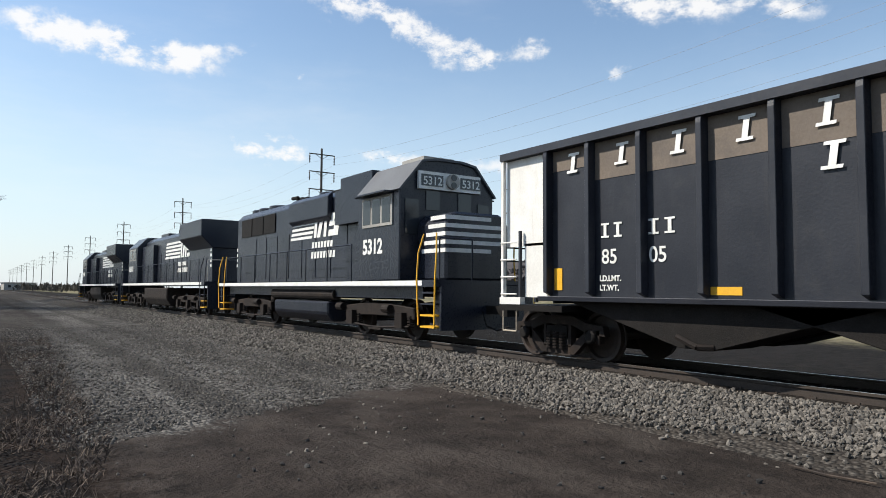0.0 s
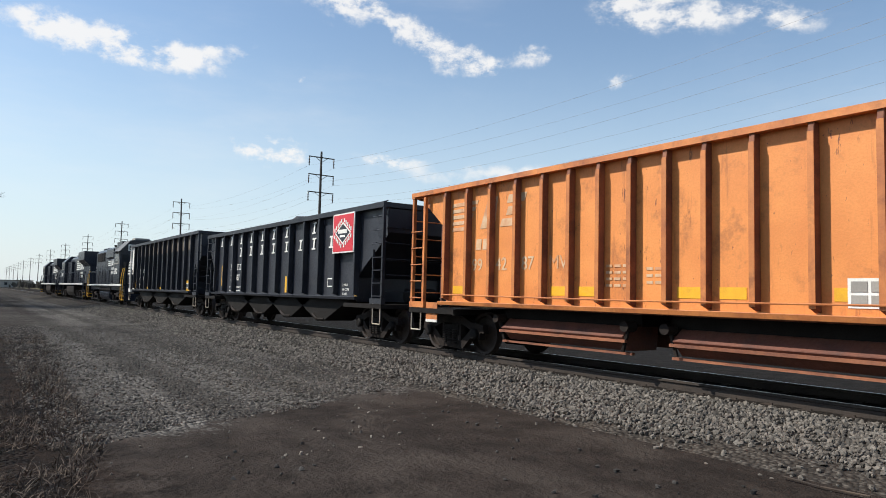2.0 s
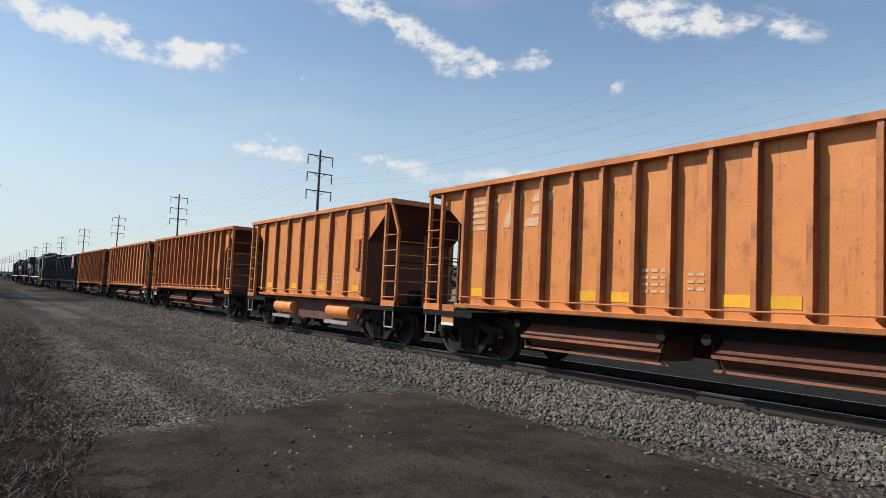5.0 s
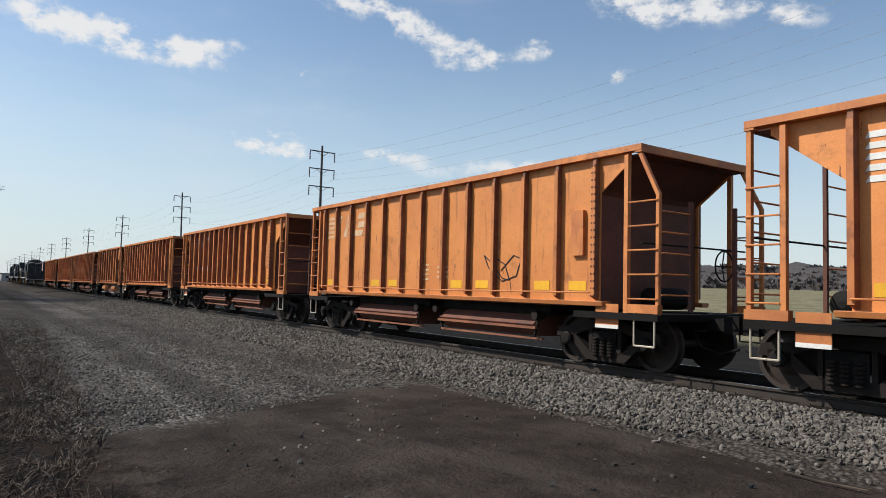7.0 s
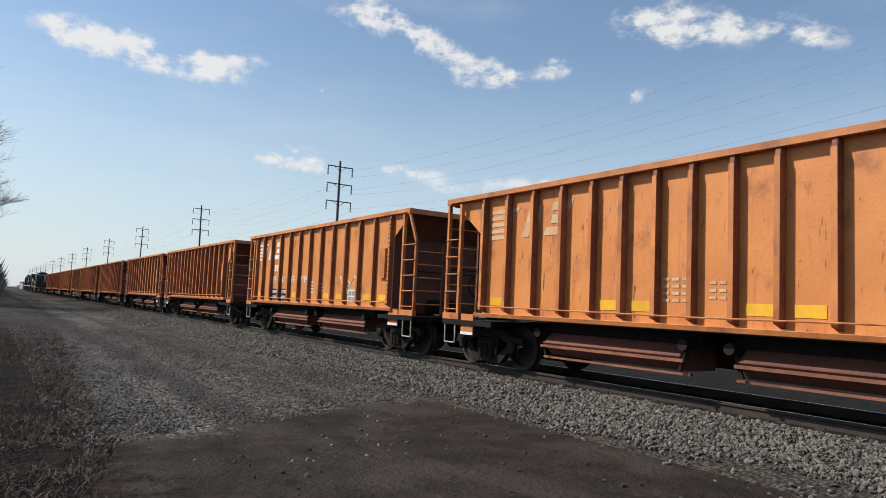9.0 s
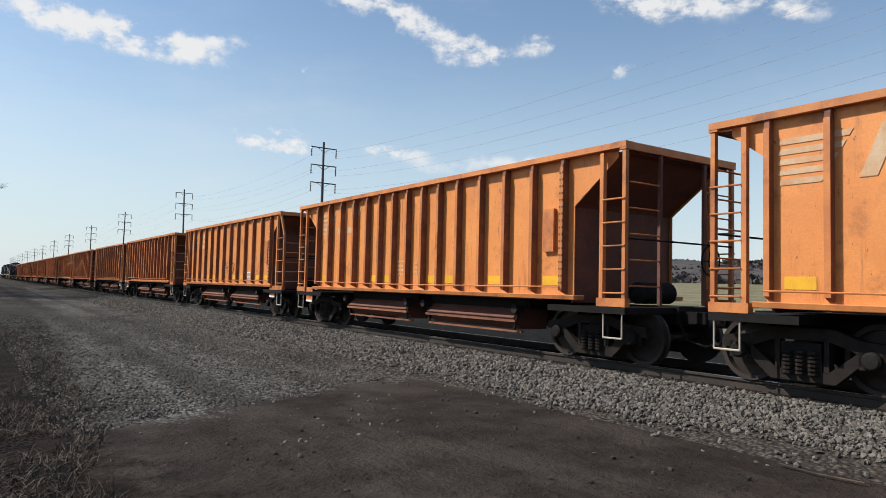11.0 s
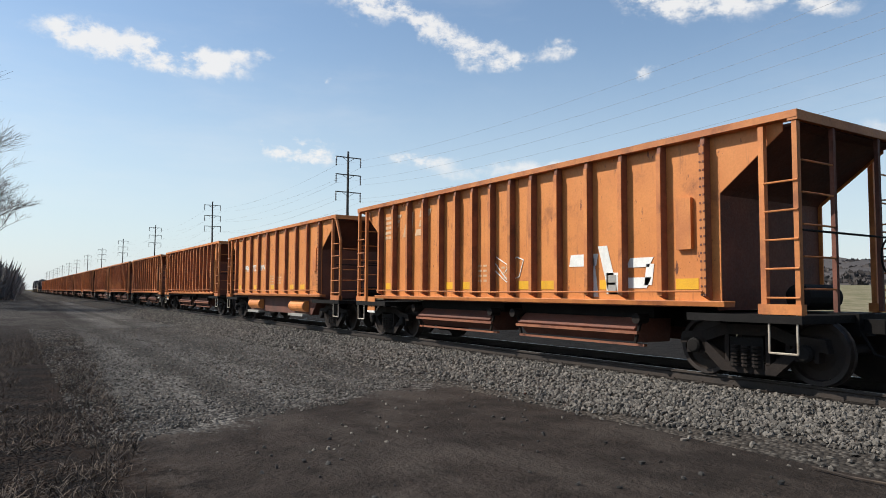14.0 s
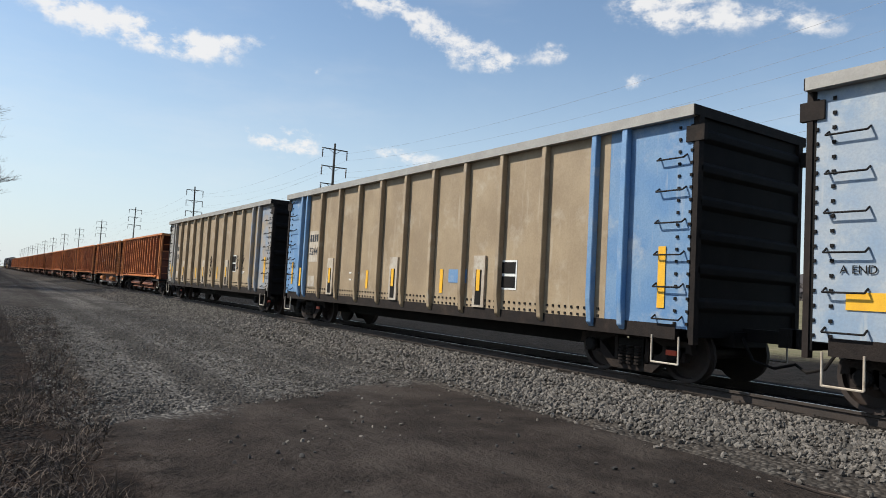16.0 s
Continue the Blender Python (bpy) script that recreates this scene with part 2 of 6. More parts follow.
RUST = (0.105, 0.030, 0.017)
M = dict(
    orange=surface("orange_paint", (0.70, 0.258, 0.066), (0.60, 0.204, 0.05), 1.1, 0.55, 0, 0.12, 30, RUST, 0.9, 0.5, 0.09),
    orange_clean=surface("orange_trim_paint", (0.60, 0.215, 0.056), (0.42, 0.13, 0.038), 1.5, 0.6, 0, 0.15, 30, RUST, 0.5, 0.6, 0.12),
    # rusty steel; on the stake webs its dark tone also paints their shade
    rust_shade_trim=surface("rusty_shaded_trim_steel", (0.30, 0.11, 0.05), (0.17, 0.06, 0.035), 2.0, 0.75, 0, 0.3, 25, (0.08, 0.035, 0.022), 0.4, 0.7, 0.15),
    # rusty darker orange: shade of car ends and undersides is in the colour
    brown=surface("shaded_rusty_orange_steel", (0.16, 0.055, 0.032), (0.10, 0.036, 0.024), 1.4, 0.75, 0, 0.3, 25, (0.05, 0.03, 0.025), 0.5, 0.6, 0.15),
    black=surface("black_car_paint", (0.017, 0.019, 0.026), (0.032, 0.034, 0.042), 0.9, 0.42, 0, 0.12, 24, (0.045, 0.044, 0.046), 0.7, 0.5, 0.12, spec=0.3),
    dusty=surface("brown_dusty_band_paint", (0.15, 0.115, 0.085), (0.11, 0.085, 0.065), 1.2, 0.7, 0, 0.1, 30, (0.06, 0.05, 0.045), 0.4, 0.5, 0.05),
    white=surface("white_paint", (0.78, 0.76, 0.71), (0.68, 0.65, 0.6), 1.8, 0.5, 0, 0.08, 30, (0.35, 0.28, 0.2), 0.6, 0.35, 0.03),
    letter=surface("lettering_white_paint", (0.80, 0.79, 0.75), (0.66, 0.65, 0.6), 6.0, 0.55, 0, 0, 60, (0.3, 0.26, 0.22), 0.5, 0.3, 0.03),
    ghost=surface("faded_white_paint", (0.62, 0.44, 0.28), (0.56, 0.33, 0.17), 5.0, 0.6, 0, 0, 50, (0.5, 0.2, 0.08), 0.7, 0.8, 0.05),
    yellow=surface("yellow_reflector", (0.78, 0.42, 0.02), (0.70, 0.36, 0.02), 6.0, 0.45, 0, 0, 60, (0.4, 0.2, 0.05), 0.3, 0.3, 0.08),
    red=surface("red_sign_paint", (0.62, 0.03, 0.045), (0.55, 0.025, 0.04), 4.0, 0.45, 0, 0, 50, None, 0, 0, 0.0),
    tan=surface("dusty_tan_steel", (0.35, 0.262, 0.16), (0.25, 0.18, 0.108), 0.9, 0.62, 0, 0.12, 26, (0.45, 0.39, 0.30), 0.8, 0.5, 0.05),
    patchy=surface("blue_paint_worn_to_primer", (0.36, 0.28, 0.19), (0.22, 0.28, 0.36), 1.9, 0.6, 0, 0.12, 30, (0.44, 0.42, 0.36), 0.6, 0.45, 0.05),
    galv=surface("galvanized_grey_steel", (0.357, 0.34, 0.306), (0.2805, 0.2635, 0.238), 2.2, 0.55, 0.1, 0.12, 36, (0.187, 0.153, 0.119), 0.5, 0.4, 0.08),
    blue=surface("faded_blue_paint", (0.095, 0.215, 0.40), (0.17, 0.28, 0.42), 1.3, 0.55, 0, 0.12, 30, (0.40, 0.41, 0.40), 0.8, 0.55, 0.06),
    chalky=surface("chalky_blue_paint", (0.34, 0.38, 0.42), (0.22, 0.31, 0.42), 1.5, 0.6, 0, 0.12, 30, (0.50, 0.49, 0.45), 0.8, 0.6, 0.06),
    roof_grey=surface("dusty_grey_roof_paint", (0.075, 0.08, 0.088), (0.055, 0.058, 0.064), 1.5, 0.6, 0, 0.06, 30, (0.1, 0.095, 0.09), 0.3, 0.4, 0.05),
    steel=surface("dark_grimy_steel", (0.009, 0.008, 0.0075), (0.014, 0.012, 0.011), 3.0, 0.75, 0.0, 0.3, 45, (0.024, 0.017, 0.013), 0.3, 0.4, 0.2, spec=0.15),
    truck=surface("dusty_truck_steel", (0.022, 0.016, 0.013), (0.013, 0.010, 0.009), 4.0, 0.8, 0.0, 0.3, 45, (0.075, 0.05, 0.034), 0.2, 0.4, 0.15, spec=0.2),
    wheel=surface("rusty_wheel_steel", (0.032, 0.019, 0.013), (0.018, 0.012, 0.009), 5.0, 0.7, 0.1, 0.15, 60, (0.04, 0.027, 0.02), 0, 0.5, 0.1),
    tread=surface("worn_bright_steel", (0.45, 0.43, 0.41), (0.36, 0.34, 0.32), 8.0, 0.3, 0.9, 0, 60, None, 0, 0, 0.05),
    rail=surface("rusty_rail_steel", (0.040, 0.028, 0.021), (0.026, 0.019, 0.015), 2.0, 0.75, 0.1, 0.2, 40, (0.05, 0.032, 0.022), 0.2, 0.5, 0.05),
    tie=surface("weathered_tie_wood", (0.032, 0.026, 0.022), (0.050, 0.040, 0.032), 4.0, 0.9, 0, 0.5, 30, (0.045, 0.04, 0.036), 0.2, 0.6, 0.2),
    stone=surface("crushed_grey_ballast", (0.08567, 0.07405, 0.06171), (0.1452, 0.1285, 0.1089), 9.0, 0.9, 0, 0.2, 70, (0.04356, 0.03993, 0.0363), 0, 0.4, 0.5, None, True),
    pebble=surface("loose_stone", (0.0924, 0.0825, 0.06996), (0.1452, 0.1307, 0.1135), 9.0, 0.9, 0, 0.2, 70, None, 0, 0, 0.3),
    clod=surface("dusty_dark_stone", (0.03, 0.0275, 0.025), (0.055, 0.05, 0.046), 9.0, 0.95, 0, 0.2, 70, None, 0, 0, 0.35),
    worn=surface("worn_pale_paint", (0.50, 0.45, 0.37), (0.40, 0.33, 0.25), 3.0, 0.65, 0, 0.05, 40, (0.27, 0.21, 0.15), 0.9, 0.9, 0.05),
    coal=surface("crushed_coal", (0.022, 0.022, 0.024), (0.05, 0.05, 0.052), 9.0, 0.55, 0, 0.8, 50, None, 0, 0, 0.05),
    loco=surface("black_locomotive_paint", (0.012, 0.015, 0.024), (0.021, 0.024, 0.034), 0.8, 0.32, 0, 0.06, 24, (0.045, 0.044, 0.046), 0.6, 0.45, 0.1, spec=0.35),
    glass=surface("dark_window_glass", (0.02, 0.024, 0.028), (0.02, 0.024, 0.028), 1.0, 0.08, 0, 0, 10, None, 0, 0, 0.0),
    pole=surface("dark_steel_pole", (0.05, 0.045, 0.043), (0.075, 0.066, 0.06), 2.0, 0.8, 0, 0.2, 30, None, 0, 0, 0.1),
    insulator=surface("dark_glazed_insulator", (0.07, 0.05, 0.045), (0.05, 0.04, 0.04), 5.0, 0.4, 0, 0, 30, None, 0, 0, 0.1),
    wire=surface("aluminium_cable", (0.16, 0.16, 0.17), (0.2, 0.2, 0.21), 5.0, 0.5, 0.5, 0, 30, None, 0, 0, 0.05),
    weed=surface("dry_weed_straw", (0.09563, 0.06862, 0.04781), (0.03094, 0.02138, 0.01688), 3.0, 0.9, 0, 0, 40, None, 0, 0, 0.45, None, True),
    bark=surface("grey_bare_bark", (0.19, 0.17, 0.16), (0.13, 0.115, 0.107), 3.0, 0.95, 0, 0.2, 30, None, 0, 0, 0.25, None, True),
    scrub=surface("leafless_scrub", (0.10, 0.08, 0.062), (0.06, 0.055, 0.042), 0.3, 0.95, 0, 0, 4, (0.055, 0.075, 0.035), 0, 0.5, 0.45, None, True),
    far_wood=surface("hazy_leafless_wood", (0.09, 0.078, 0.074), (0.058, 0.052, 0.05), 0.12, 1.0, 0, 0, 1.5, (0.07, 0.075, 0.06), 0, 0.5, 0.3, None, True, 0.1),
    concrete=surface("pale_concrete", (0.40, 0.38, 0.35), (0.33, 0.31, 0.28), 1.0, 0.85, 0, 0.1, 20, None, 0, 0, 0.1),
    roofing=surface("dark_roofing", (0.10, 0.09, 0.085), (0.08, 0.07, 0.07), 1.0, 0.8, 0, 0.1, 20, None, 0, 0, 0.1),
    lamp_red=surface("red_marker_plastic", (0.5, 0.06, 0.02), (0.45, 0.05, 0.02), 4.0, 0.35),
)


def ground_material():
    """Gravel yard road, a dark coal-dust patch, a weedy verge and rough grass beyond the track, by their place in the plan."""
    m = bpy.data.materials.new("yard_ground")
    m.use_nodes = True
    w = Nodes(m.node_tree)
    co = w.add("ShaderNodeTexCoord").outputs["Object"]
    sep = w.add("ShaderNodeSeparateXYZ")
    w.put(sep.inputs[0], co)
    x, y = sep.outputs[0], sep.outputs[1]
    n1 = w.noise(co, 0.35, 6.0, 0.65)
    n2 = w.noise(co, 2.2, 6.0, 0.65)
    n3 = w.noise(co, 14.0, 5.0, 0.65)
    grain = w.voronoi(co, 19.0, "F1", 1)
    grain_d = w.voronoi(co, 19.0)
    fine = w.voronoi(co, 70.0, "F1", 1)
    bw = w.add("ShaderNodeRGBToBW")
    w.put(bw.inputs[0], grain)
    bwf = w.add("ShaderNodeRGBToBW")
    w.put(bwf.inputs[0], fine)
    # gravel
    gravel = w.mix(w.ramp(bw.outputs[0], 0.1, 0.9), (0.02246, 0.02059, 0.01919), (0.2106, 0.1966, 0.1778))
    gravel = w.mix(w.ramp(n1, 0.35, 0.7, 0.0, 0.55), gravel, (0.04118, 0.03744, 0.03463))
    gravel = w.mix(w.ramp(n2, 0.5, 0.75, 0.0, 0.5), gravel, (0.09828, 0.08892, 0.07956))
    # coal dust and packed dirt
    dirt = w.mix(w.ramp(n2, 0.3, 0.72), (0.01909, 0.01527, 0.01312), (0.04296, 0.03421, 0.02904))
    dirt = w.mix(w.ramp(bwf.outputs[0], 0.3, 1.0, 0.0, 0.4), dirt, (0.05569, 0.04535, 0.03898))
    dirt = w.mix(w.ramp(n1, 0.45, 0.7, 0.0, 0.4), dirt, (0.01352, 0.01153, 0.01074))
    # verge
    verge = w.mix(w.ramp(n2, 0.35, 0.65), (0.007344, 0.005814, 0.005202), (0.0257, 0.01714, 0.01285))
    verge = w.mix(w.ramp(n3, 0.45, 0.7, 0.0, 0.5), verge, (0.01102, 0.00918, 0.007956))
    # grass beyond the track
    field = w.mix(w.ramp(n2, 0.35, 0.65), (0.18, 0.155, 0.095), (0.24, 0.205, 0.135))
    field = w.mix(w.ramp(n1, 0.4, 0.6, 0.0, 0.7), field, (0.11, 0.11, 0.056))
    wob = w.math("ADD", w.math("MULTIPLY", w.math("SUBTRACT", n1, 0.5), 3.0), w.math("ADD", w.math("MULTIPLY", w.math("SUBTRACT", n2, 0.5), 1.8), w.math("MULTIPLY", w.math("SUBTRACT", n3, 0.5), 1.1)))
    # patch: nearer than a slanting edge and right of the verge
    edge = w.math("SUBTRACT", w.math("ADD", 7.4, w.math("MULTIPLY", x, 0.52)), y)
    in_patch = w.math("MULTIPLY", w.ramp(w.math("ADD", edge, wob), -0.25, 0.35), w.ramp(w.math("ADD", x, w.math("MULTIPLY", wob, 0.3)), 0.2, 0.7))
    in_verge = w.ramp(w.math("ADD", w.math("ADD", x, w.math("MULTIPLY", w.math("SUBTRACT", y, 10.0), -0.05)), w.math("MULTIPLY", wob, 0.9)), 1.0, 1.7, 1.0, 0.0)
    in_verge = w.math("MULTIPLY", in_verge, w.ramp(y, 22.0, 45.0, 1.0, 0.45))
    in_field = w.ramp(w.math("ADD", x, w.math("MULTIPLY", wob, 2.0)), 23.0, 28.0)
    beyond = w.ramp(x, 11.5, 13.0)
    # wheel ruts and the dark swept band down the road
    across = w.math("ADD", x, w.math("MULTIPLY", wob, 0.35))
    rut = w.ramp(w.math("ABSOLUTE", w.math("SUBTRACT", across, 3.1)), 0.15, 0.6, 0.7, 0.0)
    rut = w.math("MAXIMUM", rut, w.ramp(w.math("ABSOLUTE", w.math("SUBTRACT", across, 4.9)), 0.1, 0.45, 0.6, 0.0))
    ridge = w.math("MULTIPLY", w.ramp(w.math("ABSOLUTE", w.math("SUBTRACT", across, 1.9)), 0.2, 0.7, 0.6, 0.0), w.ramp(n2, 0.4, 0.6))
    streaks = w.ramp(w.noise(co, 1.1, 5.0, 0.6, (1.0, 0.45, 1.0)), 0.5, 0.66, 0.0, 0.55)
    dirt = w.mix(streaks, dirt, (0.066, 0.055, 0.047))
    dark = w.math("MULTIPLY", w.ramp(w.noise(co, 0.22, 4.0, 0.6, (1.3, 0.5, 1.0)), 0.48, 0.62), 0.6)
    col = w.mix(ridge, gravel, (0.105, 0.097, 0.087))
    col = w.mix(rut, col, (0.04, 0.036, 0.032))
    col = w.mix(dark, col, (0.028, 0.025, 0.024))
    col = w.mix(in_patch, col, dirt)
    col = w.mix(in_verge, col, verge)
    # coal-dark ground past the track, the train's shadow mixed into its colour
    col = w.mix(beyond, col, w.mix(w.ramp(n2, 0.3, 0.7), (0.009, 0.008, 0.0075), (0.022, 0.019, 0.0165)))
    col = w.mix(in_field, col, field)
    bs = w.add("ShaderNodeBsdfPrincipled")
    w.put(bs.inputs["Base Color"], col)
    bs.inputs["Roughness"].default_value = 1.0
    bs.inputs["Specular IOR Level"].default_value = 0.08
    stony = w.math("MULTIPLY", w.math("SUBTRACT", 1.0, w.math("MAXIMUM", in_patch, in_field)), w.math("SUBTRACT", 1.0, grain_d))
    h = w.math("ADD", w.math("MULTIPLY", stony, 1.0), w.math("ADD", w.math("MULTIPLY", n3, 0.7), w.math("MULTIPLY", n2, 1.6)))
    bn = w.add("ShaderNodeBump")
    bn.inputs["Strength"].default_value, bn.inputs["Distance"].default_value = 1.0, 0.06
    w.put(bn.inputs["Height"], h)
    w.put(bs.inputs["Normal"], bn.outputs[0])
    out = w.add("ShaderNodeOutputMaterial")
    w.put(out.inputs[0], bs.outputs[0])
    return m


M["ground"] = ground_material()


def ballast_material():
    m = bpy.data.materials.new("ballast_bed_stone")
    m.use_nodes = True
    w = Nodes(m.node_tree)
    co = w.add("ShaderNodeTexCoord").outputs["Object"]
    cell = w.voronoi(co, 17.0, "F1", 1)
    d = w.voronoi(co, 17.0)
    bw = w.add("ShaderNodeRGBToBW")
    w.put(bw.inputs[0], cell)
    col = w.mix(w.ramp(bw.outputs[0], 0.1, 0.9), (0.026, 0.023, 0.02), (0.105, 0.095, 0.083))
    col = w.mix(w.ramp(d, 0.35, 0.75, 0.0, 0.8), col, (0.02, 0.018, 0.017))
    px = w.add("ShaderNodeSeparateXYZ")
    w.put(px.inputs[0], co)
    # oily dirt plus the train's shadow, painted under the cars and on past them
    oily_shade = w.math("MULTIPLY", w.ramp(w.math("ABSOLUTE", w.math("SUBTRACT", px.outputs[0], TRACK_X)), 1.15, 1.6, 1.0, 0.0), 0.9)
    oily_shade = w.math("MAXIMUM", oily_shade, w.math("MULTIPLY", w.ramp(px.outputs[0], TRACK_X, TRACK_X + 0.8), 0.9))
    col = w.mix(w.ramp(w.noise(co, 0.5, 5.0, 0.6), 0.45, 0.7, 0.0, 0.5), col, (0.07, 0.057, 0.046))
    col = w.mix(oily_shade, col, (0.015, 0.0125, 0.011))
    bs = w.add("ShaderNodeBsdfPrincipled")
    w.put(bs.inputs["Base Color"], col)
    bs.inputs["Roughness"].default_value = 1.0
    bs.inputs["Specular IOR Level"].default_value = 0.1
    bn = w.add("ShaderNodeBump")
    bn.inputs["Strength"].default_value, bn.inputs["Distance"].default_value = 0.9, 0.05
    w.put(bn.inputs["Height"], w.math("SUBTRACT", 1.0, d))
    w.put(bs.inputs["Normal"], bn.outputs[0])
    out = w.add("ShaderNodeOutputMaterial")
    w.put(out.inputs[0], bs.outputs[0])
    return m


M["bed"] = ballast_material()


# ---- building helpers ----
def mesh_of(name, bm, material, bevel=0.0):
    if bevel:
        bmesh.ops.bevel(bm, geom=[e for e in bm.edges if len(e.link_faces) == 2 and e.calc_face_angle(0) > 0.5], offset=bevel, segments=1, affect="EDGES", profile=0.5)
    me = bpy.data.meshes.new(name)
    bm.to_mesh(me)
    bm.free()
    me.materials.append(M[material])
    return me


def part(name, bm, material, parent, label="", bevel=0.0):
    ob = new(name, mesh_of(name, bm, material, bevel))
    ob.parent = parent
    if label:
        ob["label"] = label
    return ob


def box(bm, x0, x1, y0, y1, z0, z1):
    v = [bm.verts.new(p) for p in ((x0, y0, z0), (x1, y0, z0), (x1, y1, z0), (x0, y1, z0), (x0, y0, z1), (x1, y0, z1), (x1, y1, z1), (x0, y1, z1))]
    for f in ((0, 3, 2, 1), (4, 5, 6, 7), (0, 1, 5, 4), (1, 2, 6, 5), (2, 3, 7, 6), (3, 0, 4, 7)):
        bm.faces.new([v[i] for i in f])
    return bm


def B(*boxes):
    bm = bmesh.new()
    for b in boxes:
        box(bm, *b)
    return bm


def prism(bm, pts, axis, a, b):
    """A polygon pushed along an axis from a to b; its points give the two other coordinates in order."""
    def at(p, k):
        return {"x": (k, p[0], p[1]), "y": (p[0], k, p[1]), "z": (p[0], p[1], k)}[axis]
    lo = [bm.verts.new(at(p, a)) for p in pts]
    hi = [bm.verts.new(at(p, b)) for p in pts]
    bm.faces.new(lo)
    bm.faces.new(hi[::-1])
    n = len(pts)
    for i in range(n):
        bm.faces.new((lo[i], hi[i], hi[(i + 1) % n], lo[(i + 1) % n]))
    bmesh.ops.recalc_face_normals(bm, faces=bm.faces[:])
    return bm


def P(pts, axis, a, b):
    return prism(bmesh.new(), pts, axis, a, b)


def rod(bm, p, q, r, n=6, r2=None):
    p, q = Vector(p), Vector(q)
    d = (q - p).normalized()
    u = d.orthogonal().normalized()
    v = d.cross(u)
    rings = []
    for c, k in ((p, r), (q, r if r2 is None else r2)):
        rings.append([bm.verts.new(c + (u * math.cos(2 * math.pi * i / n) + v * math.sin(2 * math.pi * i / n)) * k) for i in range(n)])
    for i in range(n):
        bm.faces.new((rings[0][i], rings[0][(i + 1) % n], rings[1][(i + 1) % n], rings[1][i]))
    bm.faces.new(rings[0][::-1])
    bm.faces.new(rings[1])
    return bm


def rods(paths, r, n=6):
    bm = bmesh.new()
    for path in paths:
        for p, q in zip(path, path[1:]):
            rod(bm, p, q, r, n)
    return bm


def lathe(bm, profile, n, x0=0.0, y0=0.0, z0=0.0, axis="x"):
    """Rings of (radius, place along the axis) round an axis through the point."""
    rings = []
    for r, k in profile:
        ring = []
        for i in range(n):
            a = 2 * math.pi * i / n
            c, s = r * math.cos(a), r * math.sin(a)
            ring.append(bm.verts.new({"x": (x0 + k, y0 + c, z0 + s), "y": (x0 + c, y0 + k, z0 + s), "z": (x0 + c, y0 + s, z0 + k)}[axis]))
        rings.append(ring)
    for a, b in zip(rings, rings[1:]):
        for i in range(n):
            bm.faces.new((a[i], a[(i + 1) % n], b[(i + 1) % n], b[i]))
    bm.faces.new(rings[0][::-1])
    bm.faces.new(rings[-1])
    bmesh.ops.recalc_face_normals(bm, faces=bm.faces[:])
    return bm


def writing(name, text, size, material, parent, x, y, z, slant=0.0, label="", bold=0.004):
    """Letters on the side that faces -x, their left end at y and their foot at z."""
    cu = bpy.data.curves.new(name, "FONT")
    cu.body, cu.size, cu.extrude, cu.shear, cu.offset = text, size * 1.35, 0.002, slant, bold
    tmp = new(name + "_curve", cu)
    bpy.context.view_layer.update()
    me = bpy.data.meshes.new_from_object(tmp.evaluated_get(bpy.context.evaluated_depsgraph_get()))
    bpy.data.objects.remove(tmp)
    me.transform(Matrix(((0, 0, -1, x), (-1, 0, 0, y), (0, 1, 0, z), (0, 0, 0, 1))))
    me.materials.clear()
    me.materials.append(M[material])
    ob = new(name, me)
    ob.parent = parent
    if label:
        ob["label"] = label
    return ob


def plate(name, y0, y1, z0, z1, x, material, parent, lean=0.0, label="", t=0.006):
    """A thin painted mark on the side that faces -x; lean shifts its top towards -y."""
    return part(name, P([(y0, z0), (y1, z0), (y1 - lean, z1), (y0 - lean, z1)], "x", x - t, x), material, parent, label)


# ---- ground, track bed and track ----
def steps(a, b, n, power=1.0):
    return [a + (b - a) * (i / n) ** power for i in range(n + 1)]


def make_ground():
    xs = sorted(set(round(v, 3) for v in [-3000, -1500, -600, -200, -80, -40] + steps(-20, -4, 8) + steps(-4, 8, 60) + [9, 11, 13, 15, 18, 22, 30, 45, 70, 120, 250, 600, 1500, 3000]))
    ys = sorted(set(round(v, 3) for v in [-3000, -1000, -300, -100, -40, -15, -5, 0] + steps(1.5, 16, 72) + steps(16, 60, 44) + [70, 85, 105, 130, 170, 230, 320, 500, 900, 1700, 3500]))
    verts = []
    for y in ys:
        for x in xs:
            rise = 0.0
            if -20 <= x <= 6.5 and 0 <= y <= 60:
                rise = 0.05 * noise.noise((x * 0.5, y * 0.35, 0)) + 0.018 * noise.noise((x * 2.3, y * 2.1, 3))
                if x < 1.0:
                    rise += 0.05 * min(1.0, (1.0 - x) / 2)
            verts.append((x, y, GROUND + rise - (0.12 if x > 9 else 0.0)))
    nx = len(xs)
    faces = [(j * nx + i, j * nx + i + 1, (j + 1) * nx + i + 1, (j + 1) * nx + i) for j in range(len(ys) - 1) for i in range(nx - 1)]
    me = bpy.data.meshes.new("ground")
    me.from_pydata(verts, [], faces)
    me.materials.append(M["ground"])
    me.shade_smooth()
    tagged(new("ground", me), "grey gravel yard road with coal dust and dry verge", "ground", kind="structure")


BED = [(6.1, -0.44), (6.7, -0.36), (8.35, -0.17), (8.75, -0.15), (11.9, -0.15), (12.4, -0.18), (14.6, -0.52)]


def bed_height(x):
    for (a, za), (b, zb) in zip(BED, BED[1:]):
        if a <= x <= b:
            return za + (zb - za) * (x - a) / (b - a)
    return GROUND


